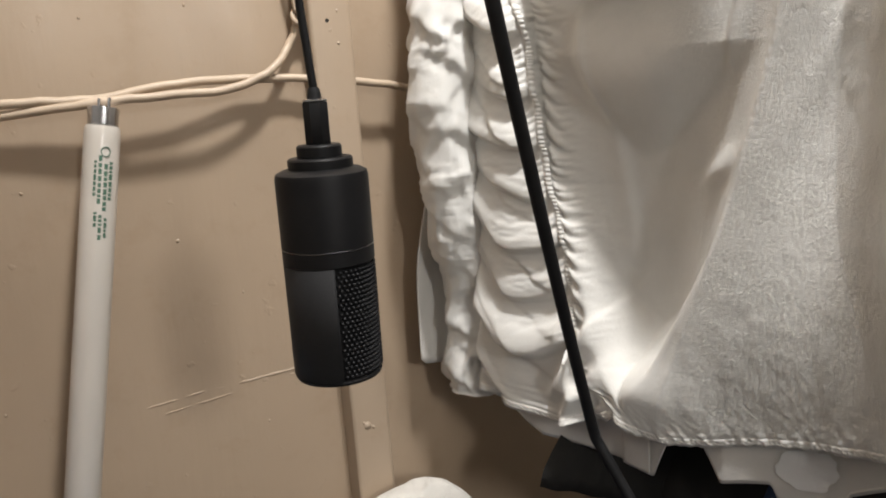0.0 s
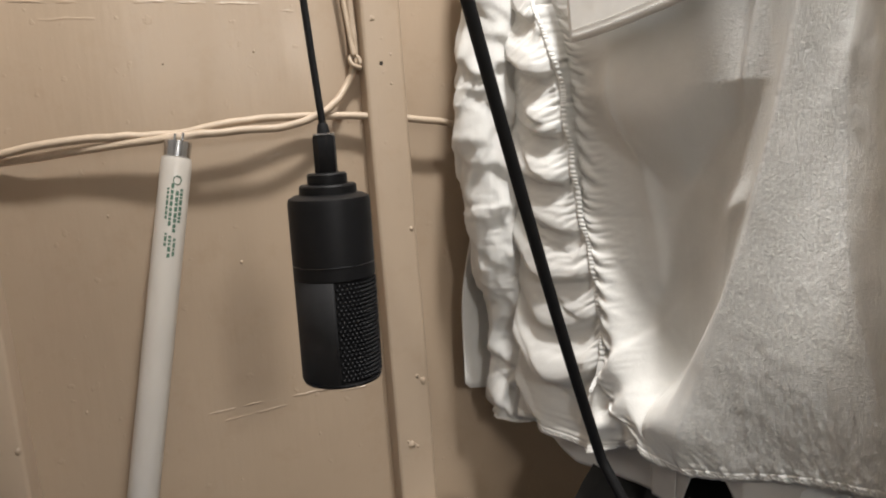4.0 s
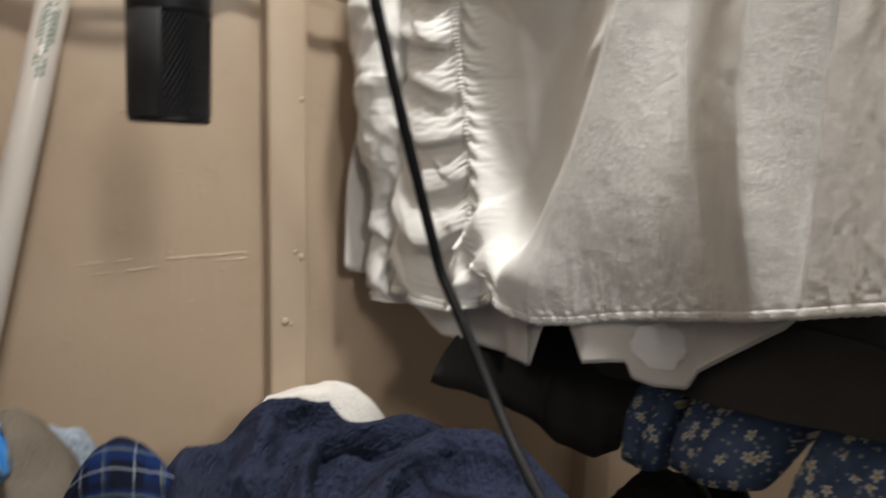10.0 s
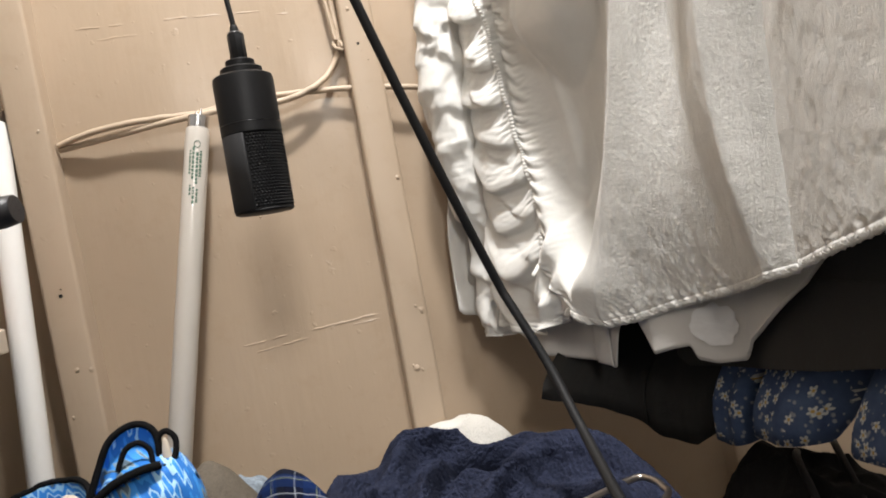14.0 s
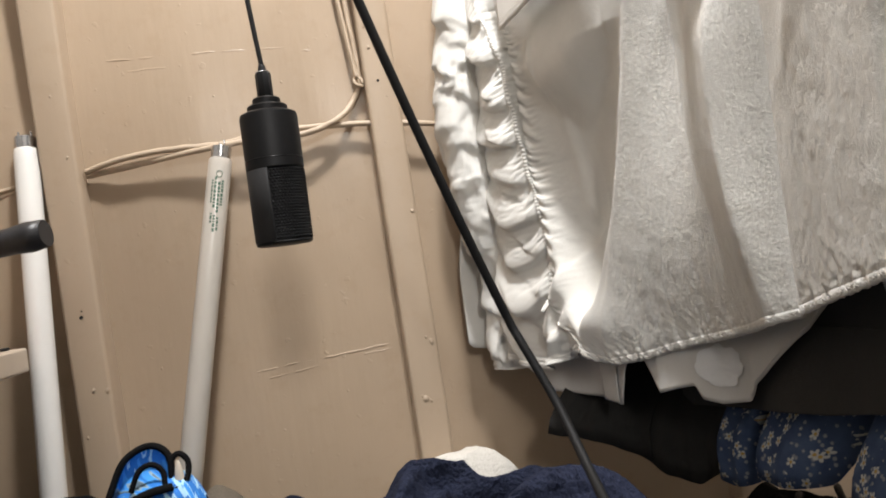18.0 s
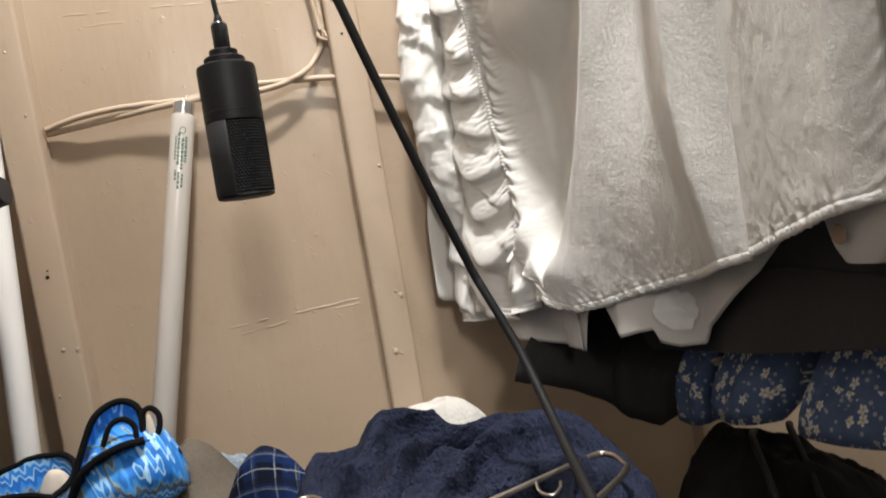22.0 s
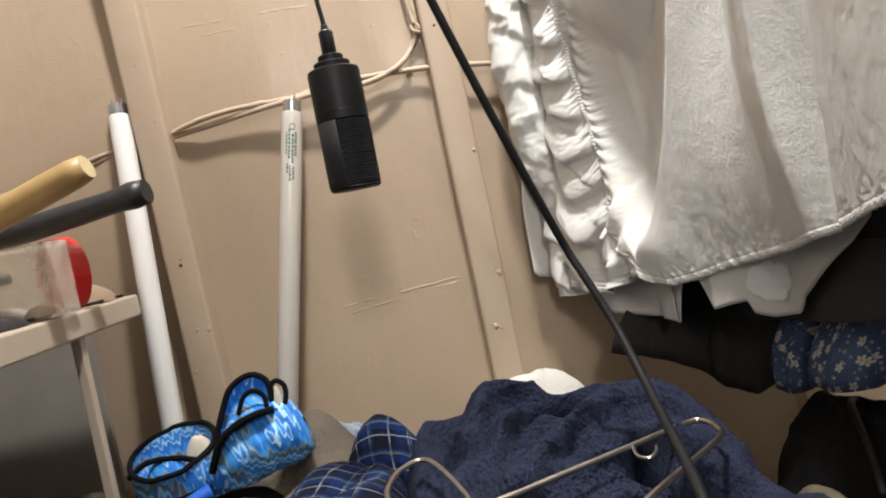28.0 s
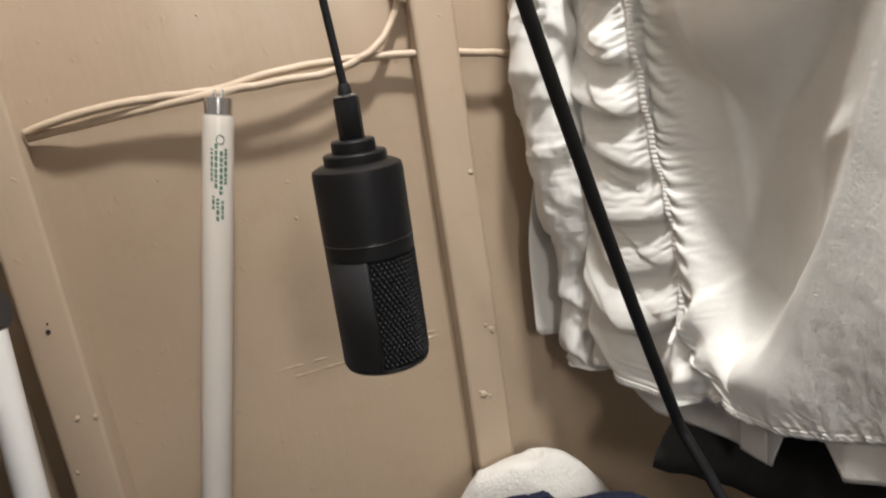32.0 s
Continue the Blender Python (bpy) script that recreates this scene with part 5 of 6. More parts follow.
def lump(name, cx, cy, rx, ry, turn, base_z, height, mat, label, seed, folds=0.012, flat=3.0, tufts=0.0, category="clothes", n=(64, 120), parent=None, wave=0.16, fold_scale=16, sink=0.035, crest=0.0, square=0.0, lift=None, roll=0.0):
    """Cloth thrown in a heap: an uneven outline, folds over it and an edge that turns under."""
    r = np.linspace(0.0, 1.0, n[0])
    a = np.linspace(0, 2 * math.pi, n[1], endpoint=False)
    A, Rr = np.meshgrid(a, r)
    out = 1 + wave * fbm(np.cos(A) * 1.6 + seed, np.sin(A) * 1.6, seed)
    if square:
        out = out * (np.abs(np.cos(A)) ** square + np.abs(np.sin(A)) ** square) ** (-1 / square)
    lx, ly = rx * Rr * out * np.cos(A), ry * Rr * out * np.sin(A)
    c, s = math.cos(radians(turn)), math.sin(radians(turn))
    X, Y = cx + c * lx - s * ly, cy + s * lx + c * ly
    body = 1 - Rr ** flat
    g = fbm(X * fold_scale * 0.5 + seed, Y * fold_scale * 0.5, seed + 3)
    crease = (1 - np.abs(fbm(X * fold_scale + 2, Y * fold_scale * 0.7, seed + 8, 3))) ** 3
    Z = base_z - sink + (height + sink) * body ** 0.8 + (folds * g + folds * 0.9 * (crease - 0.4)) * step(0.0, 0.45, body)
    if lift:
        rise = lift(X, Y) * step(0.0, 0.5, body)
        Z = Z + rise
        Y = Y - roll * (np.maximum(rise, -0.05) - 0.015)
    Z = Z + crest * step(0.2, 1.0, ly / ry) * body ** 0.5
    Z = Z + tufts * fbm(X * 150, Y * 150, seed + 5, 3)
    ob = grid(name, X, Y, Z, mat, parent, closed=True)
    if parent is None:
        tagged(ob, label, category)
    return ob


# folds of the towel: centre, turn, half width, half length, height
TOWEL_FOLDS = ((-0.064, -0.192, -112, 0.016, 0.100, 0.026), (-0.038, -0.250, -116, 0.013, 0.075, 0.018), (0.032, -0.266, -135, 0.017, 0.055, 0.026),
               (-0.036, -0.362, -118, 0.018, 0.066, 0.024), (0.143, -0.316, -76, 0.026, 0.055, 0.026), (0.101, -0.250, -31, 0.024, 0.045, 0.030),
               (0.019, -0.365, -155, 0.014, 0.030, 0.016), (-0.130, -0.224, -95, 0.016, 0.080, 0.018), (-0.112, -0.150, 5, 0.030, 0.050, 0.020), (0.032, -0.500, -104, 0.016, 0.040, 0.024),
               (-0.095, -0.470, -100, 0.018, 0.060, 0.018), (-0.022, -0.105, 10, 0.022, 0.045, 0.030), (0.110, -0.500, 60, 0.018, 0.050, 0.020),
               (-0.020, -0.545, 25, 0.016, 0.060, 0.022), (0.075, -0.345, -70, 0.012, 0.040, 0.016))
TOWEL_PITS = ((0.032, -0.190, -43, 0.018, 0.034, 0.034), (-0.038, -0.450, -7, 0.026, 0.050, 0.070), (0.050, -0.362, -101, 0.012, 0.040, 0.036), (0.080, -0.436, -82, 0.020, 0.036, 0.046),
              (-0.010, -0.215, -116, 0.008, 0.060, 0.016), (-0.090, -0.260, -112, 0.009, 0.060, 0.016), (0.000, -0.320, -125, 0.009, 0.050, 0.016), (0.110, -0.210, -30, 0.018, 0.050, 0.020))


def towel_lift(x, y):
    """Rolls and hollows of the thrown towel."""
    wx, wy = x + 0.014 * fbm(x * 9, y * 9, 3, 2), y + 0.014 * fbm(x * 9 + 4, y * 9, 5, 2)
    z = -0.008 + 0.0 * x
    for sign, folds in ((1, TOWEL_FOLDS), (-1, TOWEL_PITS)):
        for cx, cy, ang, wide, length, amp in folds:
            c, s = math.cos(radians(ang)), math.sin(radians(ang))
            along, off = (wx - cx) * c + (wy - cy) * s, -(wx - cx) * s + (wy - cy) * c
            z = z + sign * 1.5 * amp * np.exp(-np.abs(along / length) ** 2.6) * np.exp(-np.abs(off / wide) ** 1.8)
    z = z + 0.044 * (0.35 - np.abs(fbm(wx * 11, wy * 11, 8, 2)))
    z = z - 0.050 * step(-0.47, -0.66, y)
    z = np.minimum(z, 0.026 + 0.48 * (z - 0.026))
    return z + 0.0022 * (1 - np.abs(fbm(x * 240, y * 240, 21, 2)) * 2.2)


lump("navy_towel", 0.000, -0.330, 0.148, 0.284, 0, 0.898, 0.036, M_FLEECE, "crumpled navy terry bathrobe thrown on the heap", 4, 0.003, 8.0, 0.0012, "towel", (360, 520), square=4.0, wave=0.05, lift=towel_lift, roll=0.75)


def tartan_shirt():
    base = new("tartan_shirt")
    tagged(base, "blue tartan flannel shirt bundled on the blanket", "shirt")
    folds = ((-0.20, -0.20, 80, 0.018, 0.09, 0.012), (-0.155, -0.28, 70, 0.016, 0.08, 0.012), (-0.20, -0.36, 40, 0.015, 0.06, 0.014), (-0.165, -0.17, 20, 0.012, 0.04, 0.010))
    lump("body", -0.194, -0.312, 0.066, 0.132, 4, 0.903, 0.036, M_PLAID, "", 7, 0.005, 5.0, 0, "shirt", (110, 200), parent=base, wave=0.12, fold_scale=9, square=3.0, lift=lambda x, y: rolls(x, y, folds))
    ob = lump("collar", -0.156, -0.192, 0.052, 0.030, -12, 0.926, 0.046, M_PLAID, "", 9, 0.004, 1.8, 0, "shirt", (40, 90), parent=base, fold_scale=30)
    tagged(ob, "folded collar end")


tartan_shirt()


def knitted_hat():
    base = new("knitted_hat")
    tagged(base, "cream knitted hat squeezed between towel and wall", "hat")
    lump("crown", 0.026, -0.030, 0.086, 0.036, -8, 0.895, 0.045, M_WHITEFLEECE, "", 11, 0.009, 2.7, 0, parent=base, n=(50, 110), wave=0.06, fold_scale=20, lift=lambda x, y: 0.004 * bell(x, -0.046, 0.012) - 0.08 * np.maximum(x - 0.040, 0))


knitted_hat()
lump("denim_cloth", -0.203, -0.060, 0.036, 0.022, 10, 0.906, 0.030, M_DENIM, "bunched pale blue speckled denim beside the tartan shirt", 23, 0.008, 3.0, 0, "cloth", (40, 80), fold_scale=40)


def nylon_bag():
    base = new("nylon_bag")
    tagged(base, "crumpled black nylon bag beside the navy towel", "bag")
    lump("body", 0.262, -0.332, 0.072, 0.108, 10, 0.878, 0.050, M_DARKBAG, "", 13, 0.030, 3.5, 0, "bag", (80, 160), parent=base, fold_scale=20)
    for dx, k in ((0.0, 1), (0.035, 2)):
        p = smooth_path([(0.200 + dx, -0.425, 0.900), (0.212 + dx, -0.395, 0.930 - 0.004 * k), (0.232 + dx, -0.350, 0.940), (0.26 + dx, -0.31, 0.928)], 30)
        tube("strap", p, 0.003, M_STRAP, base, "shiny black webbing strap", 8)


nylon_bag()
lump("khaki_cloth", 0.176, -0.395, 0.026, 0.060, 0, 0.862, 0.034, M_KHAKI, "khaki canvas scrap under the black bag", 15, 0.006, 3.0, 0, "cloth", (30, 60))


# ---- wire hanger lying on the towel ----
def hanger():
    base = new("wire_hanger")
    tagged(base, "dull silver metal clothes hanger lying on the towel", "hanger")
    z = 0.957
    hook = smooth_path([(-0.143, -0.398, z - 0.004), (-0.1485, -0.368, z), (-0.1405, -0.330, z), (-0.122, -0.310, z), (-0.108, -0.330, z), (-0.0905, -0.402, z - 0.002), (-0.093, -0.420, z - 0.003), (-0.103, -0.441, z - 0.003)], 60)
    tube("hook", hook, 0.0023, M_HANGER, base, "hook")
    frame_path = smooth_path([(-0.139, -0.520, z - 0.008), (-0.103, -0.441, z - 0.002), (-0.098, -0.436, z), (-0.056, -0.419, z), (0.035, -0.381, z), (0.094, -0.356, z), (0.106, -0.362, z), (0.107, -0.380, z), (0.096, -0.402, z), (0.016, -0.474, z), (-0.043, -0.530, z - 0.004), (-0.10, -0.59, z - 0.02)], 120)
    tube("frame", frame_path, 0.0025, M_HANGER, base, "bent frame")
    tube("strap_notch", smooth_path([(0.040, -0.381, z), (0.0375, -0.397, z - 0.001), (0.043, -0.406, z - 0.001), (0.051, -0.400, z), (0.055, -0.390, z)], 24), 0.0014, M_HANGER, base, "small strap loop")


hanger()


# ---- the blue patterned pouch with black binding ----
def pouch():
    base = new("blue_pouch")
    tagged(base, "bright blue zigzag-print pouch with black binding, lying open", "pouch")
    # open oval end, far rim higher than the near one
    a = np.linspace(0, 2 * math.pi, 72, endpoint=False)
    h = np.linspace(0, 1, 20)
    A, Hh = np.meshgrid(a, h)
    rx, ry = 0.047 * (0.76 + 0.24 * np.sin(math.pi * (0.25 + 0.5 * Hh))), 0.034 * (0.75 + 0.25 * Hh)
    X = -0.370 + rx * np.cos(A) + 0.010 * (1 - Hh)
    Y = -0.158 + ry * np.sin(A)
    Z = 0.900 + Hh * (0.070 + 0.016 * np.sin(A) + 0.004 * np.cos(A)) + 0.002 * fbm(np.cos(A) * 3, Hh * 4, 2)
    grid("oval_side", X, Y, Z, M_ZIGZAG, base, closed=True, thick=0.002)
    for k, r in ((19, 0.0028), (10, 0.0024)):
        rim = np.stack([X[k], Y[k] + 0.001 * np.sin(A[k]), Z[k]], 1)
        tube("binding", np.vstack([rim, rim[:1]]), r, M_PIPING, base, "black elastic binding", 9)
    fold = lump("inner_fold", -0.379, -0.162, 0.036, 0.026, 0, 0.930, 0.036, M_ZIGZAG, "", 12, 0.004, 2.4, 0, parent=base, n=(24, 48))
    tagged(fold, "blue print folded inside")
    tube("binding", smooth_path([(-0.412, -0.176, 0.955), (-0.392, -0.172, 0.966), (-0.366, -0.165, 0.963), (-0.345, -0.160, 0.955), (-0.327, -0.158, 0.956)], 30), 0.0030, M_PIPING, base, "black elastic binding", 9)
    lin = lump("lining", -0.349, -0.140, 0.024, 0.016, 0, 0.945, 0.030, M_CREAM, "", 3, 0.002, 2.4, 0, parent=base, n=(20, 40))
    tagged(lin, "cream lining")
    # slumped main body beside it, higher at its far end
    u = np.linspace(0, 1, 48)
    v = np.linspace(0, 2 * math.pi, 72, endpoint=False)
    V, U = np.meshgrid(v, u)
    ax = np.stack([np.interp(U, (0, 0.5, 1), (-0.334, -0.284, -0.231)), np.interp(U, (0, 0.5, 1), (-0.184, -0.176, -0.172)), np.interp(U, (0, 0.4, 1), (0.938, 0.957, 0.977))], 2)
    size = np.interp(U, (0, 0.05, 0.2, 0.5, 0.8, 0.95, 1.0), (0.003, 0.013, 0.024, 0.031, 0.033, 0.029, 0.004))
    buckle = 1 + 0.20 * fbm(U * 4, np.cos(V) * 1.4 + 2, 4) + 0.10 * fbm(U * 9, np.sin(V) * 2.5, 9)
    X = ax[..., 0] - 0.35 * size * np.sin(V) * buckle
    Y = ax[..., 1] + 0.95 * size * np.cos(V) * buckle
    Z = ax[..., 2] + size * np.sin(V) * buckle * 0.98
    grid("body", X, Y, Z, M_ZIGZAG, base, closed=True)
    # mouth of the body: a standing hoop of cloth over a slanting bound edge
    hoop = smooth_path([(-0.324, -0.186, 0.952), (-0.318, -0.182, 0.977), (-0.308, -0.176, 1.003), (-0.298, -0.172, 1.022), (-0.283, -0.170, 1.031), (-0.270, -0.170, 1.031), (-0.260, -0.172, 1.022), (-0.257, -0.176, 1.004)], 60)
    lip = smooth_path([(-0.322, -0.204, 0.952), (-0.310, -0.206, 0.977), (-0.296, -0.205, 0.990), (-0.274, -0.202, 0.998), (-0.254, -0.196, 0.999)], 60)
    w = np.linspace(0, 1, 14)[None, :, None]
    S = hoop[:, None, :] * (1 - w) + lip[:, None, :] * w
    S[..., 1] += 0.020 * np.sin(math.pi * w[..., 0]) * np.ones((60, 1))
    S[..., 2] -= 0.004 * np.sin(math.pi * w[..., 0])
    grid("mouth_flap", S[..., 0], S[..., 1], S[..., 2], M_ZIGZAG, base, "print seen on the inner side", thick=0.0015)
    tube("binding", hoop, 0.0031, M_PIPING, base, "black elastic binding", 9)
    tube("binding", lip, 0.0036, M_PIPING, base, "black elastic binding", 9)
    ear = smooth_path([(-0.258, -0.178, 1.002), (-0.257, -0.176, 1.017), (-0.250, -0.175, 1.022), (-0.243, -0.176, 1.014), (-0.245, -0.180, 1.000), (-0.254, -0.186, 0.994), (-0.266, -0.190, 0.997)], 44)
    tube("binding", ear, 0.0027, M_PIPING, base, "black elastic binding", 9)
    inner = smooth_path([(-0.290, -0.190, 0.999), (-0.282, -0.188, 1.015), (-0.271, -0.187, 1.019), (-0.263, -0.186, 1.011), (-0.262, -0.188, 1.000)], 30)
    tube("binding", inner, 0.0024, M_PIPING, base, "black elastic binding", 8)
    tg = lump("lining", -0.2510, -0.180, 0.0065, 0.005, 0, 0.995, 0.022, M_CREAM, "", 5, 0.001, 2.4, 0, parent=base, n=(14, 24))
    tagged(tg, "cream lining")
    tube("strap", smooth_path([(-0.362, -0.212, 0.921), (-0.345, -0.213, 0.929), (-0.325, -0.208, 0.936)], 16), 0.0078, M_BLUE, base, "bright blue strap")
    tube("strap_clip", smooth_path([(-0.381, -0.212, 0.917), (-0.371, -0.212, 0.919), (-0.361, -0.212, 0.922)], 10), 0.0072, M_WHITE_PLASTIC, base, "white plastic clip")
    # black lump for both the mesh underside and the shadow beneath the pouch
    shade = lump("underside", -0.318, -0.172, 0.070, 0.034, 8, 0.895, 0.026, M_PIPING, "", 8, 0.004, 3, 0, parent=base, n=(24, 48))
    tagged(shade, "black mesh underside and the shadow below it")


pouch()


def clip_thing(x, y, turn):
    """A folded plastic band standing on the blanket."""
    base = new("turquoise_clip")
    tagged(base, "turquoise plastic clothes clip lying on the blanket", "clip", "turquoise clips")
    z0 = max(float(heap_height(np.array(x), np.array(y))) - 0.003, 0.890)
    base.matrix_world = pose(x, y, z0, 0, 0, turn)
    p = smooth_path([(-0.014, 0, -0.030), (-0.015, 0, 0.016), (-0.010, 0, 0.024), (0.004, 0, 0.025), (0.012, 0, 0.020), (0.013, 0, -0.030)], 30)
    tan = np.gradient(p, axis=0)
    tan /= np.linalg.norm(tan, axis=1)[:, None]
    out = np.stack([-tan[:, 2], 0 * tan[:, 0], tan[:, 0]], 1)
    w = np.linspace(-0.016, 0.016, 5)
    X = p[:, 0][:, None] + 0 * w[None]
    Y = 0 * p[:, 0][:, None] + w[None]
    Z = p[:, 2][:, None] + 0 * w[None]
    grid("band", X, Y, Z, M_TURQUOISE, base, thick=0.003)
    box("pad", (-0.010, -0.012, -0.028), (0.009, 0.012, 0.010), M_CARD, base, "dark inner pad", 0.002)


clip_thing(-0.270, -0.404, 20)
clip_thing(-0.302, -0.428, 25)


# ---- things on the shelf ----
def handle(name, tip, direction, length, r0, r1, mat, end_mat, label, category, knob):
    base = new(name)
    tagged(base, label, category)
    d = Vector(direction).normalized()
    tip = Vector(tip)
    n = 26
    path = [tip - d * (length * i / (n - 1)) for i in range(n)]
    rad = []
    for i in range(n):
        t = i / (n - 1)
        r = r0 + (r1 - r0) * t
        if knob:
            r += 0.0022 * math.exp(-((t - 0.015) / 0.035) ** 2) - 0.0008 * math.exp(-((t - 0.12) / 0.05) ** 2)
        if i == 0:
            r *= 0.86
        rad.append(r)
    tube("shaft", [tuple(p) for p in path], rad, mat, base, sides=22)
    v = [tuple(tip + d * 0.0006)]
    q = d.to_track_quat("Z", "Y")
    for k in range(22):
        th = 2 * math.pi * k / 22
        v.append(tuple(tip + d * 0.0004 + q @ Vector((rad[0] * 0.94 * math.cos(th), rad[0] * 0.94 * math.sin(th), 0))))
    as_object("end_face", v, [(0, 1 + k, 1 + (k + 1) % 22) for k in range(22)], end_mat, base, "pale end grain" if end_mat is M_WOOD_END else "worn end cap")
    return base


handle("wooden_handle", (-0.344, -0.285, 1.250), (0.74, -0.10, 0.22), 0.34, 0.0125, 0.0135, M_WOOD, M_WOOD_END, "bare pale wooden tool handle jutting over the shelf", "tool handle", False)
handle("rubber_tool_handle", (-0.326, -0.205, 1.229), (0.92, -0.16, 0.10), 0.34, 0.0120, 0.0125, M_GRIP, M_GRIP, "worn black rubber tool handle jutting over the shelf", "tool handle", True)


def tape_roll():
    base = new("red_tape_ring")
    tagged(base, "glossy red plastic ring standing on the shelf", "ring")
    base.matrix_world = pose(-0.437, -0.160, 1.1675, 0, 90, 50)
    prof = ((0.0350, -0.010), (0.0365, -0.009), (0.0365, 0.009), (0.0350, 0.010), (0.0300, 0.008), (0.0300, -0.008))
    a = np.linspace(0, 2 * math.pi, 48, endpoint=False)
    P = [(r, z) for r, z in prof] + [prof[0]]
    X = np.array([[r * math.cos(t) for t in a] for r, z in P])
    Y = np.array([[r * math.sin(t) for t in a] for r, z in P])
    Z = np.array([[z for t in a] for r, z in P])
    ob = grid("rim", X, Y, Z, M_RED, base, closed=True, smooth=False)
    lathe("hub", [(0.012, -0.003), (0.0302, -0.003), (0.0302, 0.003), (0.012, 0.003)], M_RED, base, "red disc inside")
    box("slot", (-0.010, 0.010, 0.0035), (-0.002, 0.020, 0.0062), M_PIPING, base, "dark slot", 0.0005)


tape_roll()


def clear_box():
    base = new("clear_plastic_box")
    tagged(base, "cloudy clear plastic box of small pale things on the shelf", "plastic box")
    x0, x1, y0, y1, z0, z1 = -0.700, -0.405, -0.262, -0.214, 1.1315, 1.197

    def side(name, p, q, bow):
        u, w = np.meshgrid(np.linspace(0, 1, 30), np.linspace(0, 1, 14))
        X = p[0] + (q[0] - p[0]) * u
        Y = p[1] + (q[1] - p[1]) * u
        Z = z0 + (z1 - z0) * w
        d = bow * np.sin(math.pi * u) * (0.3 + 0.7 * w) + 0.0016 * fbm(u * 6, w * 3, 3)
        nx, ny = (0.0, -1.0) if abs(q[0] - p[0]) > abs(q[1] - p[1]) else (1.0, 0.0)
        rim = smooth_path([(p[0], p[1], z1), ((p[0] + q[0]) / 2 + nx * bow, (p[1] + q[1]) / 2 + ny * bow, z1), (q[0], q[1], z1)], 24)
        ob = grid(name, X + nx * d, Y + ny * d, Z + 0.002 * fbm(u * 5, w * 0, 7) * w, M_CLEAR, base, "cloudy clear plastic", thick=0.0012)
        tube("rim", rim, 0.0012, M_CLEAR, ob, "thicker edge", 6)
    side("front_side", (x0, y0), (x1, y0), 0.003)
    side("back_side", (x0, y1), (x1, y1), -0.003)
    side("end_side", (x1, y0), (x1, y1), 0.002)
    box("bottom", (x0, y0, z0), (x1, y1, z0 + 0.0012), M_CLEAR, base, "cloudy clear plastic", 0)
    rng = random.Random(8)
    for k in range(8):
        x = -0.425 - 0.034 * k
        ob = lump("packet", x, -0.238 + rng.uniform(-0.006, 0.006), 0.021, 0.015, rng.uniform(0, 90), 1.136, rng.uniform(0.006, 0.018), (M_CARD, M_GREY, M_CREAM, M_CARD)[k % 4], "", k + 20, 0.003, 3, 0, parent=base, n=(14, 28), sink=0.002)
        tagged(ob, "small pale packet")
    tube("pen", [(-0.60, -0.240, 1.168), (-0.45, -0.236, 1.172)], 0.005, M_GRIP, base, "dark barrel lying on top", 10)


clear_box()
lump("grey_pouch", -0.452, -0.100, 0.036, 0.030, 0, 1.131, 0.022, M_CARD, "small brown leather pouch at the shelf end", 17, 0.003, 2.4, 0, "pouch", (20, 40), sink=0.0)
wire_bits = new("black_wire_coil")
tagged(wire_bits, "thin black wire coiled on the shelf edge", "wire")
tube("coil", smooth_path([(-0.413, -0.085, 1.1325), (-0.424, -0.11, 1.1325), (-0.418, -0.14, 1.1325), (-0.440, -0.20, 1.133), (-0.420, -0.25, 1.133), (-0.45, -0.31, 1.134), (-0.418, -0.35, 1.134)], 60), 0.0018, M_BLACK_RUBBER, wire_bits, sides=7)
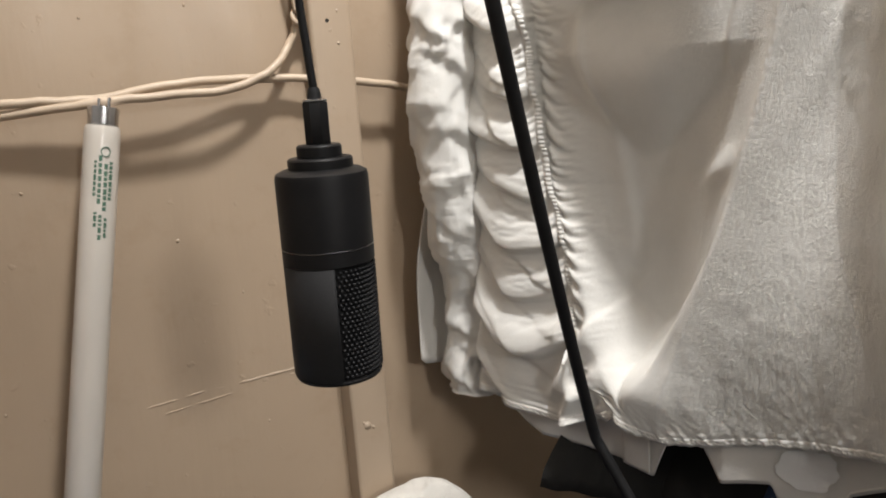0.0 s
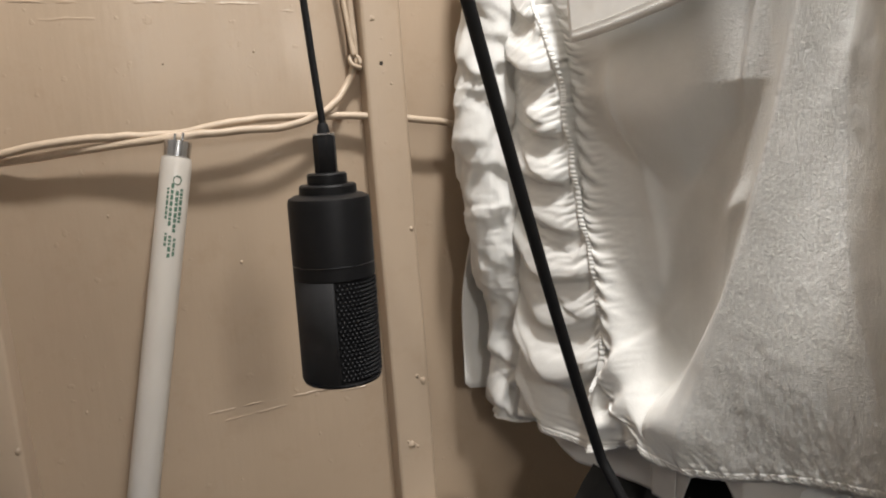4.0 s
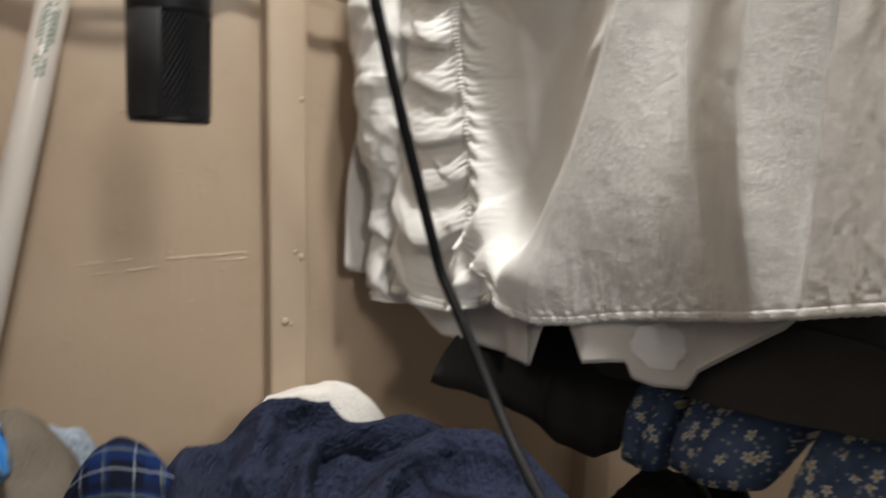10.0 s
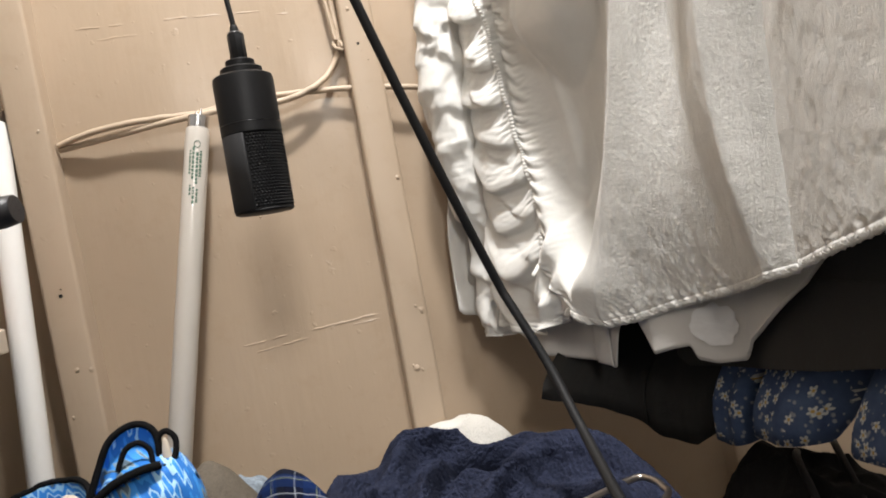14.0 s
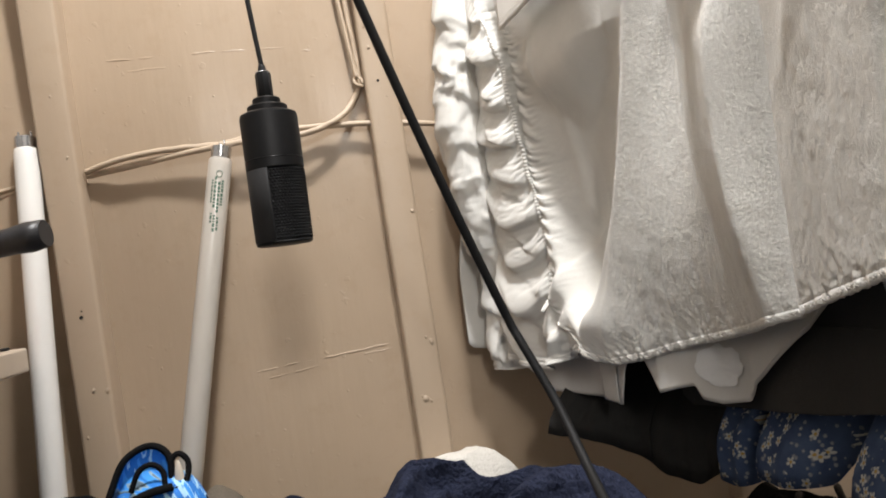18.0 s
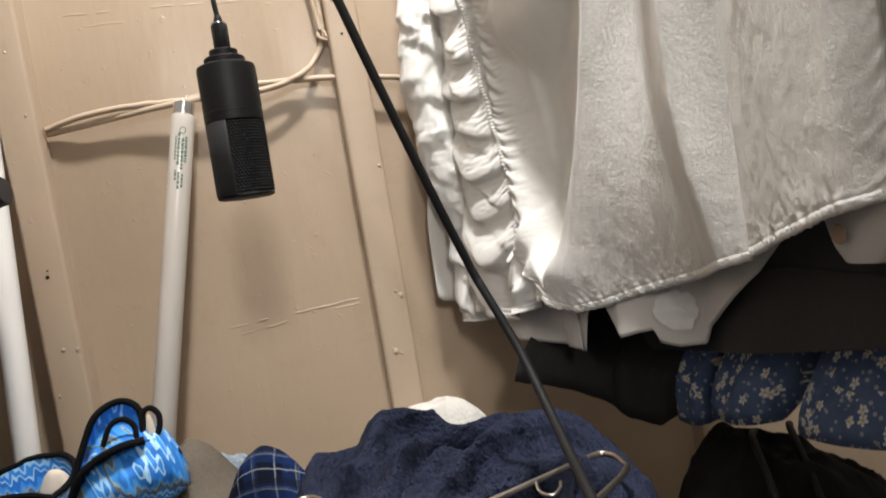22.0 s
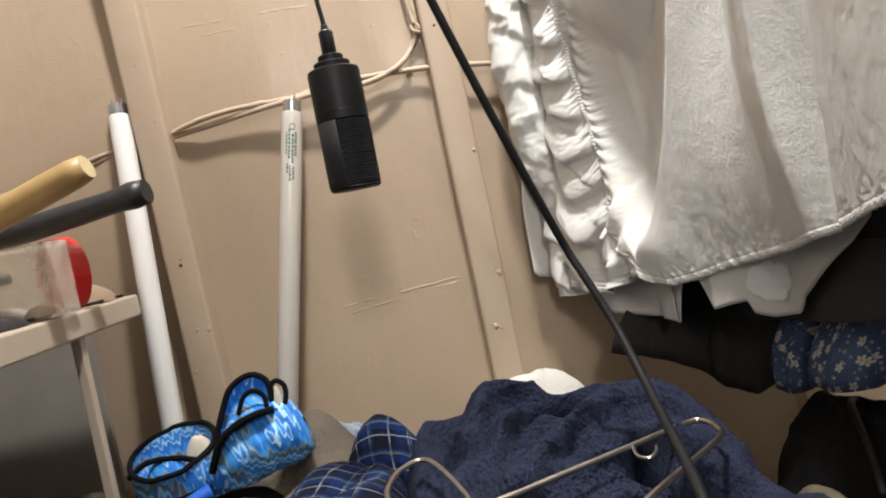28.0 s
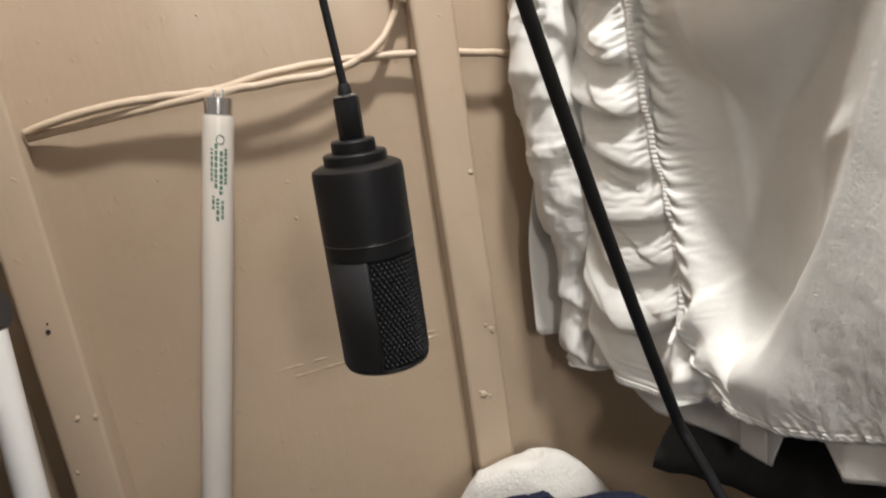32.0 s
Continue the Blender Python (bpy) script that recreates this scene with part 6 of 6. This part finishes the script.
lump("dark_tool_roll", -0.455, -0.325, 0.060, 0.022, 60, 1.131, 0.018, M_GRIP, "dark cloth tool roll lying on the shelf", 19, 0.004, 2.4, 0, "tool roll", (20, 44), sink=0.0)


def goggle_cap():
    """A dark padded bag with goggles on it, on the near part of the heap."""
    base = new("dark_padded_bag")
    tagged(base, "charcoal padded bag with orange tag beside the shelf", "bag")
    a = np.linspace(0, 2 * math.pi, 60, endpoint=False)
    h = np.linspace(0, 1, 36)
    A, Hh = np.meshgrid(a, h)
    r = np.sqrt(np.maximum(1 - Hh ** 3.2, 0)) * (1 + 0.05 * fbm(np.cos(A) * 2, Hh * 3 + np.sin(A), 3))
    X = -0.462 + 0.078 * r * np.cos(A)
    Y = -0.500 + 0.080 * r * np.sin(A)
    Z = 0.860 + 0.275 * Hh
    grid("shell", X, Y, Z, M_CAP, base, closed=True)
    tube("orange_tag", smooth_path([(-0.398, -0.520, 1.092), (-0.386, -0.498, 1.086), (-0.386, -0.480, 1.076)], 16), 0.006, M_ORANGE, base, "orange rubber tag")
    lump("white_patch", -0.400, -0.485, 0.014, 0.016, 0, 1.045, 0.030, M_WHITE_PLASTIC, "", 6, 0.001, 2.2, 0, parent=base, n=(16, 30))
    gog = new("ski_goggles")
    tagged(gog, "goggles with teal lenses resting on the charcoal bag", "goggles")
    for dx, dy in ((0.0, 0.0), (-0.050, -0.045)):
        fr = lathe("lens_frame", [(0.019, -0.006), (0.024, -0.006), (0.025, 0.004), (0.021, 0.007), (0.0185, 0.004)], M_MIC, gog, "dark navy frame", 32)
        fr.matrix_local = pose(-0.405 + dx, -0.462 + dy, 1.150, 62, 0, 40)
        ln = lathe("lens", [(0.0, 0.003), (0.010, 0.0045), (0.020, 0.002), (0.020, -0.002), (0.0, -0.002)], M_LENS, fr, "teal mirrored lens", 32)
    tube("strap", smooth_path([(-0.425, -0.480, 1.148), (-0.432, -0.488, 1.152), (-0.440, -0.496, 1.150)], 10), 0.005, M_MIC, gog, "bridge")


goggle_cap()
card = tagged(box("cardboard_box", (-0.640, -0.640, 0.002), (-0.475, -0.585, 0.86), M_CARD, bevel=0.002), "brown cardboard box under the shelf", "box")
